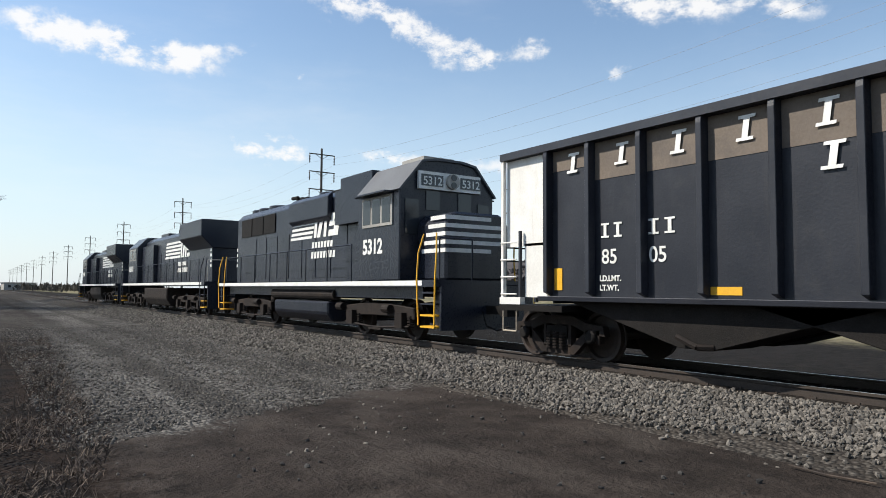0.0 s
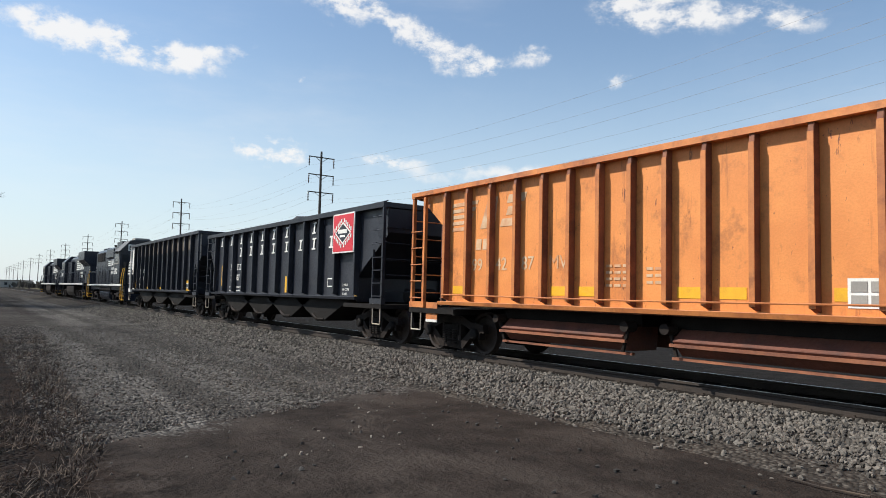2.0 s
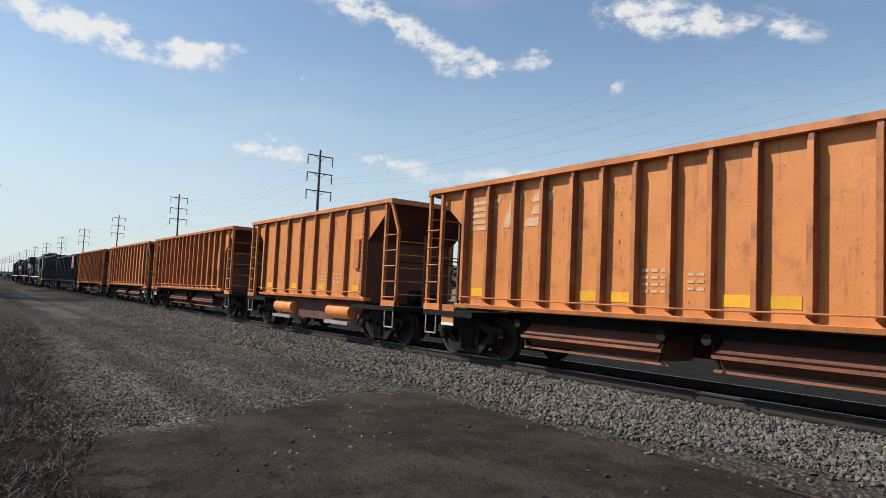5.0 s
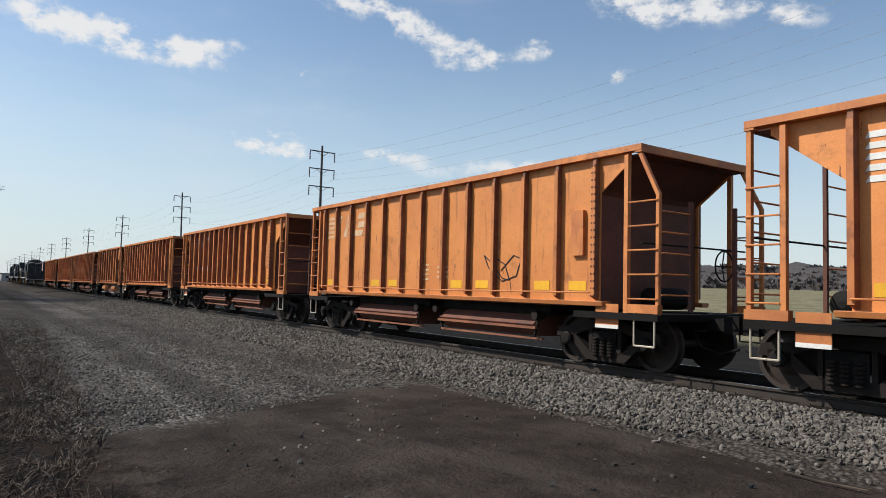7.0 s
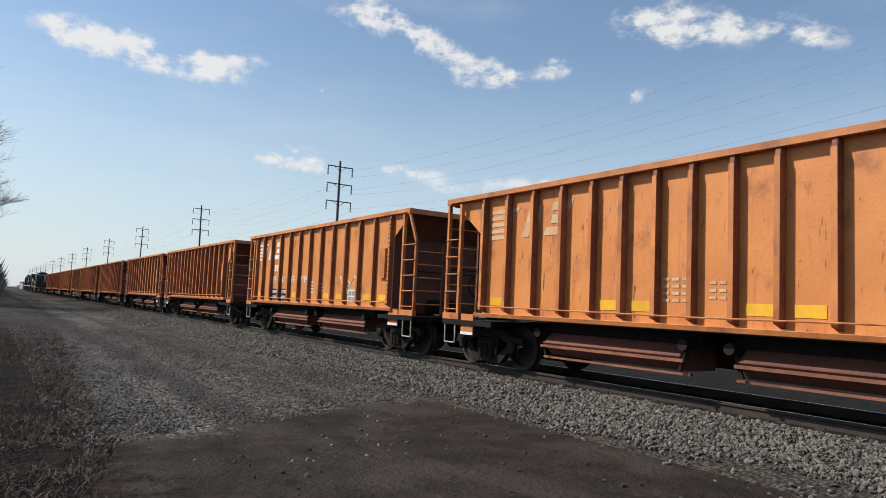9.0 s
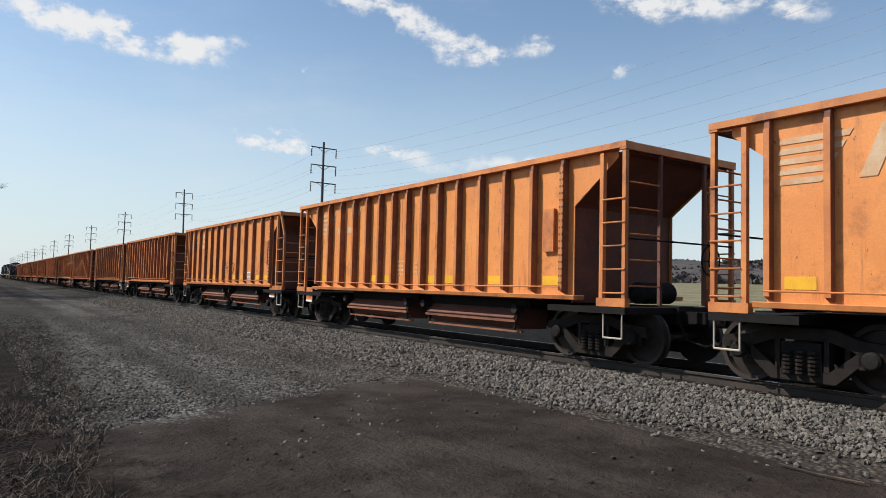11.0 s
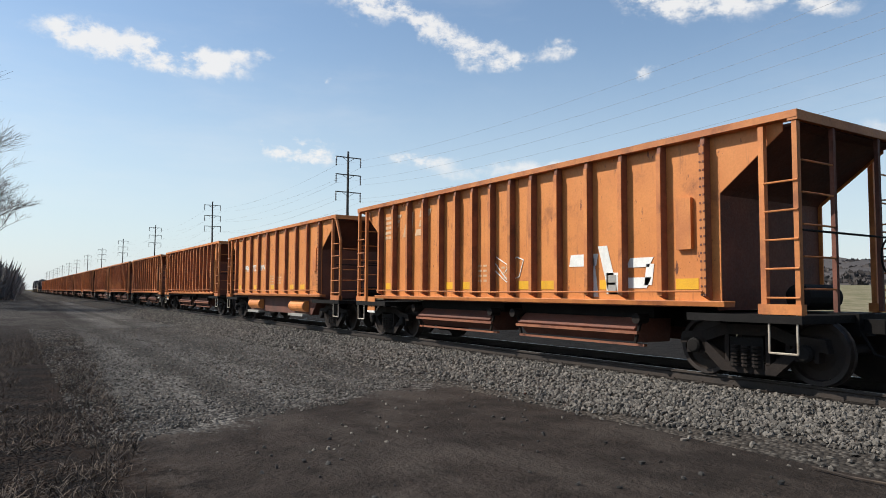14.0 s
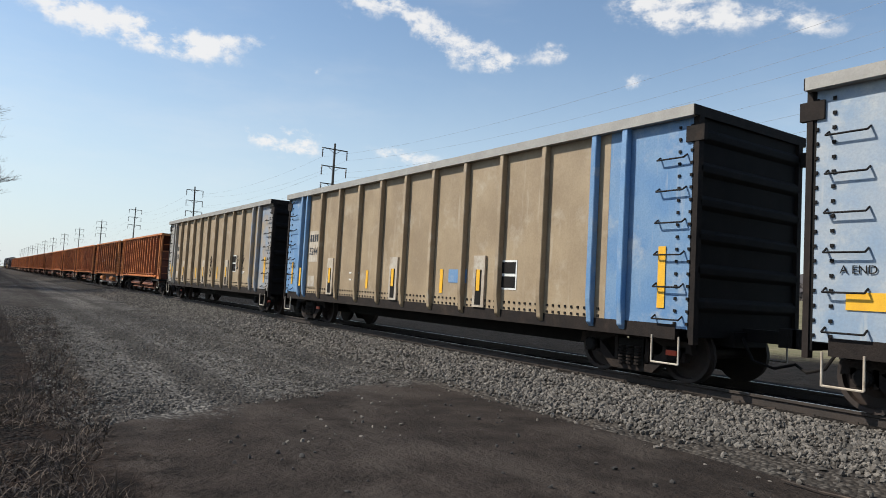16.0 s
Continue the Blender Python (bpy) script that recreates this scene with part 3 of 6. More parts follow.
def make_track():
    ys = [-250, -60, -20, 0] + [i * 0.5 for i in range(2, 80)] + [45, 55, 70, 100, 150, 250, 500, 1200]
    verts, faces = [], []
    for y in ys:
        for i, (x, z) in enumerate(BED):
            w = 0.25 * noise.noise((y * 0.25, 7.0, 0)) if i < 2 else 0.0
            verts.append((x + w, y, z))
    n = len(BED)
    for j in range(len(ys) - 1):
        for i in range(n - 1):
            faces.append((j * n + i, j * n + i + 1, (j + 1) * n + i + 1, (j + 1) * n + i))
    me = bpy.data.meshes.new("ballast_bed")
    me.from_pydata(verts, [], faces)
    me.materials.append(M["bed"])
    bed = tagged(new("ballast_bed", me), "sloping bed of crushed grey ballast under the track", "ballast", kind="structure")
    track = tagged(new("railway_track"), "single railway track of rusty rails on wooden ties", "track", kind="structure")
    for side in (-1, 1):
        c = TRACK_X + side * 0.755
        prof = [(c - 0.075, -0.185), (c + 0.075, -0.185), (c + 0.075, -0.172), (c + 0.012, -0.155), (c + 0.01, -0.05), (c + 0.037, -0.036), (c + 0.037, -0.006), (c + 0.026, 0.0), (c - 0.026, 0.0), (c - 0.037, -0.006), (c - 0.037, -0.036), (c - 0.01, -0.05), (c - 0.012, -0.155), (c - 0.075, -0.172)]
        rail = part("rail", P(prof, "y", -250, 1200), "rail", track, "rusty steel rail with a worn head")
        part("rail_head", B((c - 0.02, c + 0.02, -250, 1200, 0.0005, 0.0025)), "tread", rail, "polished running band of the rail")
    tie = mesh_of("tie", B((-1.3, 1.3, -0.11, 0.11, -0.33, -0.16)), "tie", 0.012)
    pad = mesh_of("tie_plate", B((-0.16, 0.16, -0.09, 0.09, -0.162, -0.148), (-0.12, -0.09, -0.07, -0.04, -0.15, -0.125), (0.09, 0.12, 0.04, 0.07, -0.15, -0.125)), "rail")
    rng = random.Random(5)
    for i in range(150):
        ob = new("tie", tie)
        ob.parent = track
        ob.matrix_basis = pose(TRACK_X + rng.uniform(-0.04, 0.04), 0.5 + i * 0.55, 0, 0, 0, rng.uniform(-1.2, 1.2))
        if i < 60:
            for s in (-0.755, 0.755):
                p = new("tie_plate", pad)
                p.parent = track
                p.matrix_basis = pose(TRACK_X + s, 0.5 + i * 0.55, 0)
    return bed


def stone_shapes(count, seed):
    rng = np.random.default_rng(seed)
    g = (1 + 5 ** 0.5) / 2
    base = np.array([(-1, g, 0), (1, g, 0), (-1, -g, 0), (1, -g, 0), (0, -1, g), (0, 1, g), (0, -1, -g), (0, 1, -g), (g, 0, -1), (g, 0, 1), (-g, 0, -1), (-g, 0, 1)]) / 1.9
    tris = np.array([(0, 11, 5), (0, 5, 1), (0, 1, 7), (0, 7, 10), (0, 10, 11), (1, 5, 9), (5, 11, 4), (11, 10, 2), (10, 7, 6), (7, 1, 8), (3, 9, 4), (3, 4, 2), (3, 2, 6), (3, 6, 8), (3, 8, 9), (4, 9, 5), (2, 4, 11), (6, 2, 10), (8, 6, 7), (9, 8, 1)])
    shapes = base[None] * (1 + rng.uniform(-0.38, 0.38, (count, 12, 1))) * rng.uniform(0.55, 1.15, (count, 1, 3))
    return shapes, tris


def scatter(name, places, sizes, material, label, category, seed, parent=None):
    """Many stones in one mesh."""
    count = len(places)
    shapes, tris = stone_shapes(count, seed)
    rng = np.random.default_rng(seed + 1)
    a = rng.uniform(0, 2 * np.pi, (3, count))
    c, s = np.cos(a), np.sin(a)
    one, zero = np.ones(count), np.zeros(count)
    rx = np.stack([np.stack([one, zero, zero], -1), np.stack([zero, c[0], -s[0]], -1), np.stack([zero, s[0], c[0]], -1)], 1)
    rz = np.stack([np.stack([c[1], -s[1], zero], -1), np.stack([s[1], c[1], zero], -1), np.stack([zero, zero, one], -1)], 1)
    v = np.einsum("nij,njk,nvk->nvi", rz, rx, shapes) * np.asarray(sizes)[:, None, None] + np.asarray(places)[:, None, :]
    f = (tris[None] + (np.arange(count) * 12)[:, None, None]).reshape(-1, 3)
    me = bpy.data.meshes.new(name)
    me.from_pydata(v.reshape(-1, 3).tolist(), [], f.tolist())
    me.materials.append(M[material])
    ob = new(name, me)
    if parent:
        ob.parent = parent
        tagged(ob, label, "", kind="stuff")
    else:
        tagged(ob, label, category, kind="stuff")
    return ob


def make_stones(bed):
    rng = np.random.default_rng(11)
    places, sizes = [], []
    for y0, y1, density, size in ((2.0, 9.0, 520, 0.026), (9.0, 18.0, 330, 0.029), (18.0, 34.0, 170, 0.034), (34, 60, 60, 0.042)):
        x0, x1 = 6.2, 9.12
        n = int((y1 - y0) * (x1 - x0) * density)
        xs, ys = rng.uniform(x0, x1, n), rng.uniform(y0, y1, n)
        for x, y in zip(xs, ys):
            toe = 6.95 + 0.5 * noise.noise((y * 0.6, 1.0, 0)) + 0.25 * noise.noise((y * 2.5, 4.0, 0)) + max(0.0, 0.13 * (6.0 - y)) - max(0.0, 0.03 * (y - 12))
            if x < toe and rng.random() < min(0.97, 0.6 + (toe - x) * 1.4):
                continue
            places.append((x, y, bed_height(x) + rng.uniform(0.0, 0.025)))
            sizes.append(size * rng.uniform(0.65, 1.5))
    scatter("loose_ballast", places, sizes, "stone", "crushed grey stones of many sizes", "ballast", 21, bed)
    rnd = random.Random(8)
    shapes, tris = stone_shapes(8, 3)
    meshes = []
    for k in range(8):
        me = bpy.data.meshes.new("stone")
        me.from_pydata(shapes[k].tolist(), [], tris.tolist())
        me.materials.append(M["pebble"])
        meshes.append(me)
    for i in range(300):
        y = rnd.uniform(2.6, 9.0)
        x = rnd.uniform(7.0 + max(0.0, 0.13 * (6.0 - y)), 8.9)
        ob = new("stone", meshes[i % 8])
        ob.parent = bed
        s = rnd.uniform(0.025, 0.05)
        ob.matrix_basis = pose(x, y, bed_height(x) + 0.02, rnd.uniform(0, 360), rnd.uniform(0, 360), rnd.uniform(0, 360)) @ Matrix.Scale(s, 4)
    # loose stones lying on the dark dirt
    loose = [(2.46, 6.18, 0.03), (2.02, 6.07, 0.028), (5.29, 4.58, 0.034), (5.35, 6.11, 0.03), (5.68, 3.41, 0.036), (5.14, 3.98, 0.03)]
    for i in range(46):
        y = rnd.uniform(3.0, 8.5)
        x = rnd.uniform(1.6, 6.9) if i < 22 else rnd.gauss(5.2, 0.6)
        loose.append((x, y, rnd.uniform(0.012, 0.03)))
    clods = [me.copy() for me in meshes]
    for me in clods:
        me.materials[0] = M["clod"]
    for i, (x, y, s) in enumerate(loose):
        ob = new("loose_stone", clods[i % 8])
        z = GROUND + 0.05 * noise.noise((x * 0.5, y * 0.35, 0)) + 0.018 * noise.noise((x * 2.3, y * 2.1, 3))
        ob.matrix_basis = pose(x, y, z + s * 0.35, rnd.uniform(0, 360), 0, rnd.uniform(0, 360)) @ Matrix.Scale(s, 4)
        tagged(ob, "small grey stone lying on dark packed dirt", "stone", "stones on the dirt")
    stick = rods([[(6.44, 3.56, GROUND + 0.03), (6.40, 3.2, GROUND + 0.025), (6.45, 2.8, GROUND + 0.03)]], 0.011, 6)
    tagged(part("dry_stick", stick, "weed", None), "thin pale dry stick lying on the dirt", "stick")
    # gravel of the road
    places, sizes = [], []
    n = 26000
    for x, y, k in zip(rng.uniform(0.8, 7.0, n), 6.5 + 26 * rng.random(n) ** 1.5, rng.random(n)):
        if y < 7.4 + 0.52 * x + 0.8 * noise.noise((x, y, 0)) and k > 0.015:
            continue
        if abs(x - 3.0) < 0.7 and k > 0.35:
            continue
        places.append((x, y, GROUND + 0.05 * noise.noise((x * 0.5, y * 0.35, 0)) + 0.006))
        sizes.append(rng.uniform(0.009, 0.027))
    scatter("road_gravel", places, sizes, "stone", "fine grey gravel spread over the yard road", "gravel", 31)


def make_weeds():
    """Dead grass and stalks of the verge, matted and leaning."""
    rnd = random.Random(4)
    verts, faces = [], []
    for i in range(14000):
        y = 4.0 + 22 * rnd.random() ** 1.6
        x = 1.4 + 0.05 * (y - 10) - abs(rnd.gauss(0, 1.7)) - 0.05
        if noise.noise((x * 1.1, y * 0.9, 5)) < -0.12:
            continue
        z = GROUND + 0.05 * noise.noise((x * 0.5, y * 0.35, 0)) + 0.05 * max(0.0, min(1.0, (1 - x) / 2))
        tall = rnd.random() < 0.1
        h = rnd.uniform(0.1, 0.3) if tall else rnd.uniform(0.02, 0.11)
        lean = rnd.uniform(0.05, 0.12) if tall else rnd.uniform(0.05, 0.22)
        a, b = rnd.uniform(0, 6.28), rnd.uniform(0, 6.28)
        w = 0.0035 if tall else 0.005
        dx, dy = math.cos(a) * lean, math.sin(a) * lean
        wx, wy = math.cos(b) * w, math.sin(b) * w
        k = len(verts)
        verts += [(x - wx, y - wy, z), (x + wx, y + wy, z), (x + dx * 0.4 + wx, y + dy * 0.4 + wy, z + h * 0.65), (x + dx * 0.4 - wx, y + dy * 0.4 - wy, z + h * 0.65), (x + dx, y + dy, z + h)]
        faces += [(k, k + 1, k + 2, k + 3), (k + 3, k + 2, k + 4)]
    me = bpy.data.meshes.new("dry_weeds")
    me.from_pydata(verts, [], faces)
    me.materials.append(M["weed"])
    tagged(new("dry_weeds", me), "matted dead brown grass and stalks on the verge", "weeds", kind="stuff")


# ---- pole line ----
POLE_X, POLE_Y0, POLE_STEP = 34.0, 75.0, 64.2
ARMS = (16.85, 14.75, 12.65)


def make_pole():
    pole = tagged(new("power_pole"), "tall dark steel power pole with three crossarms", "power pole", "power poles beside the railway")
    bm = bmesh.new()
    rod(bm, (0, 0, -3.2), (0, 0, 17.6), 0.24, 10, 0.12)
    part("shaft", bm, "pole", pole)
    for z in ARMS:
        arm = part("crossarm", B((-1.65, 1.65, -0.2, -0.08, z - 0.055, z + 0.055)), "pole", pole, "", 0.01)
        part("brace", rods([[(-0.75, -0.13, z - 0.05), (0, -0.16, z - 0.55), (0.75, -0.13, z - 0.05)]], 0.03, 5), "pole", arm)
        for x in (-1.58, 1.58):
            bm = bmesh.new()
            prof = [(0.025, 0.0)]
            for k in range(5):
                prof += [(0.10, -0.14 - 0.19 * k), (0.10, -0.18 - 0.19 * k), (0.045, -0.21 - 0.19 * k), (0.045, -0.28 - 0.19 * k)]
            lathe(bm, prof, 8, x, -0.13, z - 0.07, "z")
            part("insulator", bm, "insulator", arm)
    return pole


def pole_rise(k):
    """The line's ground climbs a little and then levels out."""
    return (0.0, 0.8, 1.7, 2.1, 2.2)[max(0, min(k + 1, 4))]


def make_poles():
    first = make_pole()
    first.matrix_basis = pose(POLE_X, POLE_Y0, GROUND + pole_rise(0))
    rnd = random.Random(3)
    for k in [-1] + list(range(1, 13)):
        copy_thing(first, pose(POLE_X + rnd.uniform(-0.2, 0.2), POLE_Y0 + POLE_STEP * k, GROUND + pole_rise(k), rnd.uniform(-0.6, 0.6), rnd.uniform(-0.7, 0.7), rnd.uniform(-4, 4)))
    for z in ARMS:
        for x in (-1.58, 1.58):
            paths = []
            for k in range(-1, 7):
                y0, y1 = POLE_Y0 + POLE_STEP * k, POLE_Y0 + POLE_STEP * (k + 1)
                paths.append([(POLE_X + x, y0 + (y1 - y0) * i / 10 - 0.13, GROUND + pole_rise(k) + (pole_rise(k + 1) - pole_rise(k)) * i / 10 + z - 1.1 - 1.3 * (1 - (i / 5 - 1) ** 2)) for i in range(11)])
            ob = part("power_line", rods(paths, 0.007, 4), "wire", None)
            tagged(ob, "thin bare power line hanging from pole to pole", "cable", "power lines")


# ---- distance ----
def make_tree(name, x, y, height, seed, label, spread=0.34):
    rnd = random.Random(seed)
    tree = tagged(new(name), label, "tree", "bare trees by the line")
    tree.matrix_basis = pose(x, y, GROUND - 0.05)
    trunk, crown = bmesh.new(), bmesh.new()

    def grow(p, d, length, r, depth):
        q = p + d * length
        rod(trunk if depth < 2 else crown, p, q, r, 6 if depth < 2 else 3, r * 0.62)
        if depth == 5:
            return
        n = (4, 4, 4, 5, 5)[depth]
        for i in range(n):
            a = rnd.uniform(0, 6.28)
            side = Vector((math.cos(a), math.sin(a), rnd.uniform(-0.1, 0.5)))
            nd = (d * rnd.uniform(0.7, 1.1) + side * rnd.uniform(0.45, 0.85)).normalized()
            grow(p + d * length * rnd.uniform(0.55, 1.0), nd, length * rnd.uniform(0.55, 0.8), max(r * 0.55, 0.009), depth + 1)

    grow(Vector((0, 0, 0)), Vector((0, 0, 1)), height * spread, height * 0.009, 0)
    part("trunk", trunk, "bark", tree)
    part("crown", crown, "bark", tree, "fine leafless twigs")


def make_thicket(name, places, label, seed, twigs=40, leafy=0.0, material="scrub", thin=1.0):
    """Leafless brush: many thin upright sprays and clumps in one mesh."""
    rnd = random.Random(seed)
    verts, faces = [], []
    for x, y, z, h, r in places:
        for i in range(twigs):
            a = rnd.uniform(0, 6.28)
            d = r * rnd.random() ** 0.5
            px, py = x + math.cos(a) * d, y + math.sin(a) * d
            top = h * rnd.uniform(0.45, 1.0) * (1 - 0.35 * (d / r) ** 2)
            w = h * rnd.uniform(0.012, 0.035) * (1 + leafy * 2) * thin
            b = rnd.uniform(0, 6.28)
            lx, ly = rnd.gauss(0, 0.12) * h, rnd.gauss(0, 0.12) * h
            wx, wy = math.cos(b) * w, math.sin(b) * w
            k = len(verts)
            z0 = z + top * rnd.uniform(0.0, 0.5)
            verts += [(px - wx, py - wy, z0), (px + wx, py + wy, z0), (px + lx + wx * 1.6, py + ly + wy * 1.6, z + top * 0.8), (px + lx * 1.3, py + ly * 1.3, z + top), (px + lx - wx * 1.6, py + ly - wy * 1.6, z + top * 0.75)]
            faces.append((k, k + 1, k + 2, k + 3, k + 4))
    me = bpy.data.meshes.new(name)
    me.from_pydata(verts, [], faces)
    me.materials.append(M[material])
    return tagged(new(name, me), label, "brush", kind="stuff")


def make_distance():
    rnd = random.Random(12)
    # field rising to a wooded ridge
    def sheet(name, rings, material, label, category):
        verts, faces = [], []
        n = 80
        for k in range(n + 1):
            a = radians(28 + 80 * k / n)
            for r, z, rough in rings:
                bump = rough * (noise.noise((k * 0.22, r * 0.01, 3.0)) + 0.4 * noise.noise((k * 0.9, r * 0.05, 5.0)))
                verts.append((r * math.sin(a), r * math.cos(a), max(z + bump, GROUND - 0.5)))
        m = len(rings)
        for k in range(n):
            for c in range(m - 1):
                faces.append((k * m + c, k * m + c + 1, (k + 1) * m + c + 1, (k + 1) * m + c))
        me = bpy.data.meshes.new(name)
        me.from_pydata(verts, [], faces)
        me.materials.append(M[material])
        me.shade_smooth()
        tagged(new(name, me), label, category, kind="structure")

    sheet("field", ((52, -0.75, 0), (75, 0.05, 0.1), (110, 1.2, 0.15), (160, 2.6, 0.2), (200, 3.6, 0.2)), "ground", "pale rough field rising gently beyond the track", "field")
    sheet("ridge", ((196, 3.2, 0), (215, 7.0, 1.5), (250, 11.0, 2.5), (300, 13.0, 3.0), (420, 12.0, 3.0)), "far_wood", "low distant ridge covered in leafless woods", "hill")
    spots = []
    for i in range(900):
        a, t = radians(rnd.uniform(29, 107)), rnd.random()
        r = 192 + 90 * t
        z = 2.4 + 7.0 * min(t * 1.6, 1.15)
        spots.append((r * math.sin(a), r * math.cos(a), z, rnd.uniform(1.6, 3.2), rnd.uniform(2.0, 4.5)))
    make_thicket("far_woods", spots, "distant leafless wood on the ridge", 5, 44, 2.2, "far_wood")
    # scrub banks along the railway, far ahead
    spots = [(rnd.uniform(22, 70), rnd.uniform(260, 700), GROUND, rnd.uniform(2, 5), rnd.uniform(2, 5)) for i in range(160)]
    make_thicket("trackside_scrub", spots, "low brown scrub beside the line", 7, 40, 0.3)
    spots = [(-3.2 + rnd.uniform(-12, 1.0) + 0.0165 * y, y, GROUND, rnd.uniform(3.5, 8.5), rnd.uniform(1.2, 2.6)) for y in (rnd.uniform(105, 380) for i in range(260))]
    make_thicket("roadside_brush", spots, "dark bare brush beside the yard road", 8, 170, 0.2, "bark", 0.22)
    for i, (x, y, h) in enumerate(((-12.0, 74, 31.0), (-12.8, 82, 33.0), (-11.8, 92, 32.0), (-11.0, 104, 33.0), (-10.4, 118, 33.0), (-9.4, 136, 33.0), (-8.4, 156, 33.0), (-7.0, 180, 33.0))):
        make_tree("bare_tree", x, y, h, 40 + i, "tall leafless grey tree at the road's edge")
    # a low building far along the line
    shed = tagged(new("distant_shed"), "small flat-roofed building far along the line", "building")
    shed.matrix_basis = pose(26, 520, GROUND, 0, 0, 8)
    part("wall", B((-9, 9, -5, 5, -0.2, 4.2)), "concrete", shed, "", 0.05)
    part("roof", B((-9.4, 9.4, -5.4, 5.4, 4.2, 4.6)), "roofing", shed, "", 0.05)
    for k in (-6, -2, 2, 6):
        part("window", B((k - 0.8, k + 0.8, -5.06, -5.0, 1.4, 3.0)), "glass", shed)


make_ground()
BALLAST = make_track()
make_poles()
make_distance()


# ---- rolling stock ----
SHARED = {}


def make_truck(car, y, r=0.457, base=1.78, axles=2, loco=False):
    """A freight-car truck: side frames with spring nests, bolster and turning wheelsets."""
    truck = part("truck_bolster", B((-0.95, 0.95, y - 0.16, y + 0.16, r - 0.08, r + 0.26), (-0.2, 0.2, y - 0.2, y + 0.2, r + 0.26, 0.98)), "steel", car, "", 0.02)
    for s in (-1, 1):
        x = s * 1.0
        h = base / 2
        bm = bmesh.new()
        lo, hi = x - 0.07, x + 0.07
        prism(bm, [(y - h - 0.3, r + 0.02), (y - h - 0.26, r + 0.2), (y - h + 0.16, r + 0.24), (y - 0.42, r + 0.36), (y + 0.42, r + 0.36), (y + h - 0.16, r + 0.24), (y + h + 0.26, r + 0.2), (y + h + 0.3, r + 0.02), (y + h - 0.14, r + 0.06), (y + 0.36, r + 0.2), (y - 0.36, r + 0.2), (y - h + 0.14, r + 0.06)], "x", lo, hi)
        prism(bm, [(y - h + 0.0, r + 0.06), (y - h + 0.18, r + 0.08), (y - 0.36, r - 0.2), (y + 0.36, r - 0.2), (y + h - 0.18, r + 0.08), (y + h, r + 0.06), (y + 0.44, r - 0.35), (y - 0.44, r - 0.35)], "x", lo, hi)
        for k in (-0.36, 0.3):
            box(bm, lo, hi, y + k, y + k + 0.07, r - 0.22, r + 0.22)
        for k in (-h, h):
            box(bm, lo, hi, y + k - 0.17, y + k - 0.1, r - 0.12, r + 0.12)
            box(bm, lo, hi, y + k + 0.1, y + k + 0.17, r - 0.12, r + 0.12)
        frame_part = part("side_frame", bm, "truck", truck, "dusty cast steel side frame")
        a, b = sorted((x + s * 0.076, x + s * 0.085))
        part("spring_pocket", B((a, b, y - 0.27, y + 0.27, r - 0.27, r + 0.17)), "steel", frame_part)
        bm = bmesh.new()
        for k in (-0.17, 0.0, 0.17):
            for j in range(6):
                lathe(bm, [(0.068, 0.0), (0.068, 0.028)], 8, x + s * 0.1, y + k, r - 0.25 + j * 0.055, "z")
        part("spring_nest", bm, "truck", frame_part, "three coil springs in a row")
        for k in (-h, h):
            bm = bmesh.new()
            lathe(bm, [(0.12, 0.0), (0.12, s * 0.06), (0.09, s * 0.085), (0.03, s * 0.09)], 12, x + s * 0.07, y + k, r, "x")
            part("axle_cap", bm, "steel", frame_part)
    for k in (-base / 2, base / 2):
        make_wheelset(truck, y + k, r)
    return truck


def make_wheelset(truck, y, r):
    key = ("wheelset", r)
    if key not in SHARED:
        bm = bmesh.new()
        for s in (-1, 1):
            c = s * 0.755
            lathe(bm, [(0.10, c + s * 0.09), (0.12, c + s * 0.05), (r * 0.55, c + s * 0.0), (r * 0.83, c - s * 0.02), (r * 0.86, c + s * 0.062), (r, c + s * 0.066), (r + 0.004, c - s * 0.03), (r + 0.026, c - s * 0.045), (r + 0.026, c - s * 0.068), (r * 0.84, c - s * 0.068), (0.10, c - s * 0.05)], 28)
        lathe(bm, [(0.08, -0.95), (0.08, 0.95)], 10)
        SHARED[key] = mesh_of("wheelset", bm, "wheel")
    ob = new("wheelset", SHARED[key])
    ob["label"] = "rusty steel wheelset with flanged wheels"
    ob.parent = truck
    ob.matrix_basis = pose(0, y, r)
    return ob




def couplers(car, half):
    for s in (-1, 1):
        a, b = sorted((s * (half - 0.3), s * (half + 0.62)))
        arm = part("coupler", B((-0.09, 0.09, a, b, 0.72, 0.92)), "steel", car, "", 0.02)
        a, b = sorted((s * (half + 0.6), s * (half + 0.87)))
        part("knuckle", B((-0.16, 0.17, a, b, 0.68, 0.97)), "steel", arm, "", 0.03)
        part("air_hose", rods([[(-0.3, s * (half + 0.1), 0.78), (-0.33, s * (half + 0.3), 0.45), (-0.25, s * (half + 0.6), 0.36), (-0.1, s * (half + 0.85), 0.45)]], 0.022, 6), "steel", car)


def rung_mesh(length, material, along):
    key = ("rung", round(length, 3), material, along)
    if key not in SHARED:
        end = (0, length, 0) if along == "y" else (length, 0, 0)
        SHARED[key] = mesh_of("rung", rods([[(0, 0, 0), end]], 0.014, 6), material)
    return SHARED[key]


def rungs(parent, x, y, z0, z1, n, length, material, along):
    for k in range(n):
        ob = new("rung", rung_mesh(length, material, along))
        ob.parent = parent
        ob.matrix_basis = pose(x, y, z0 + (z1 - z0) * (k + 0.5) / n)


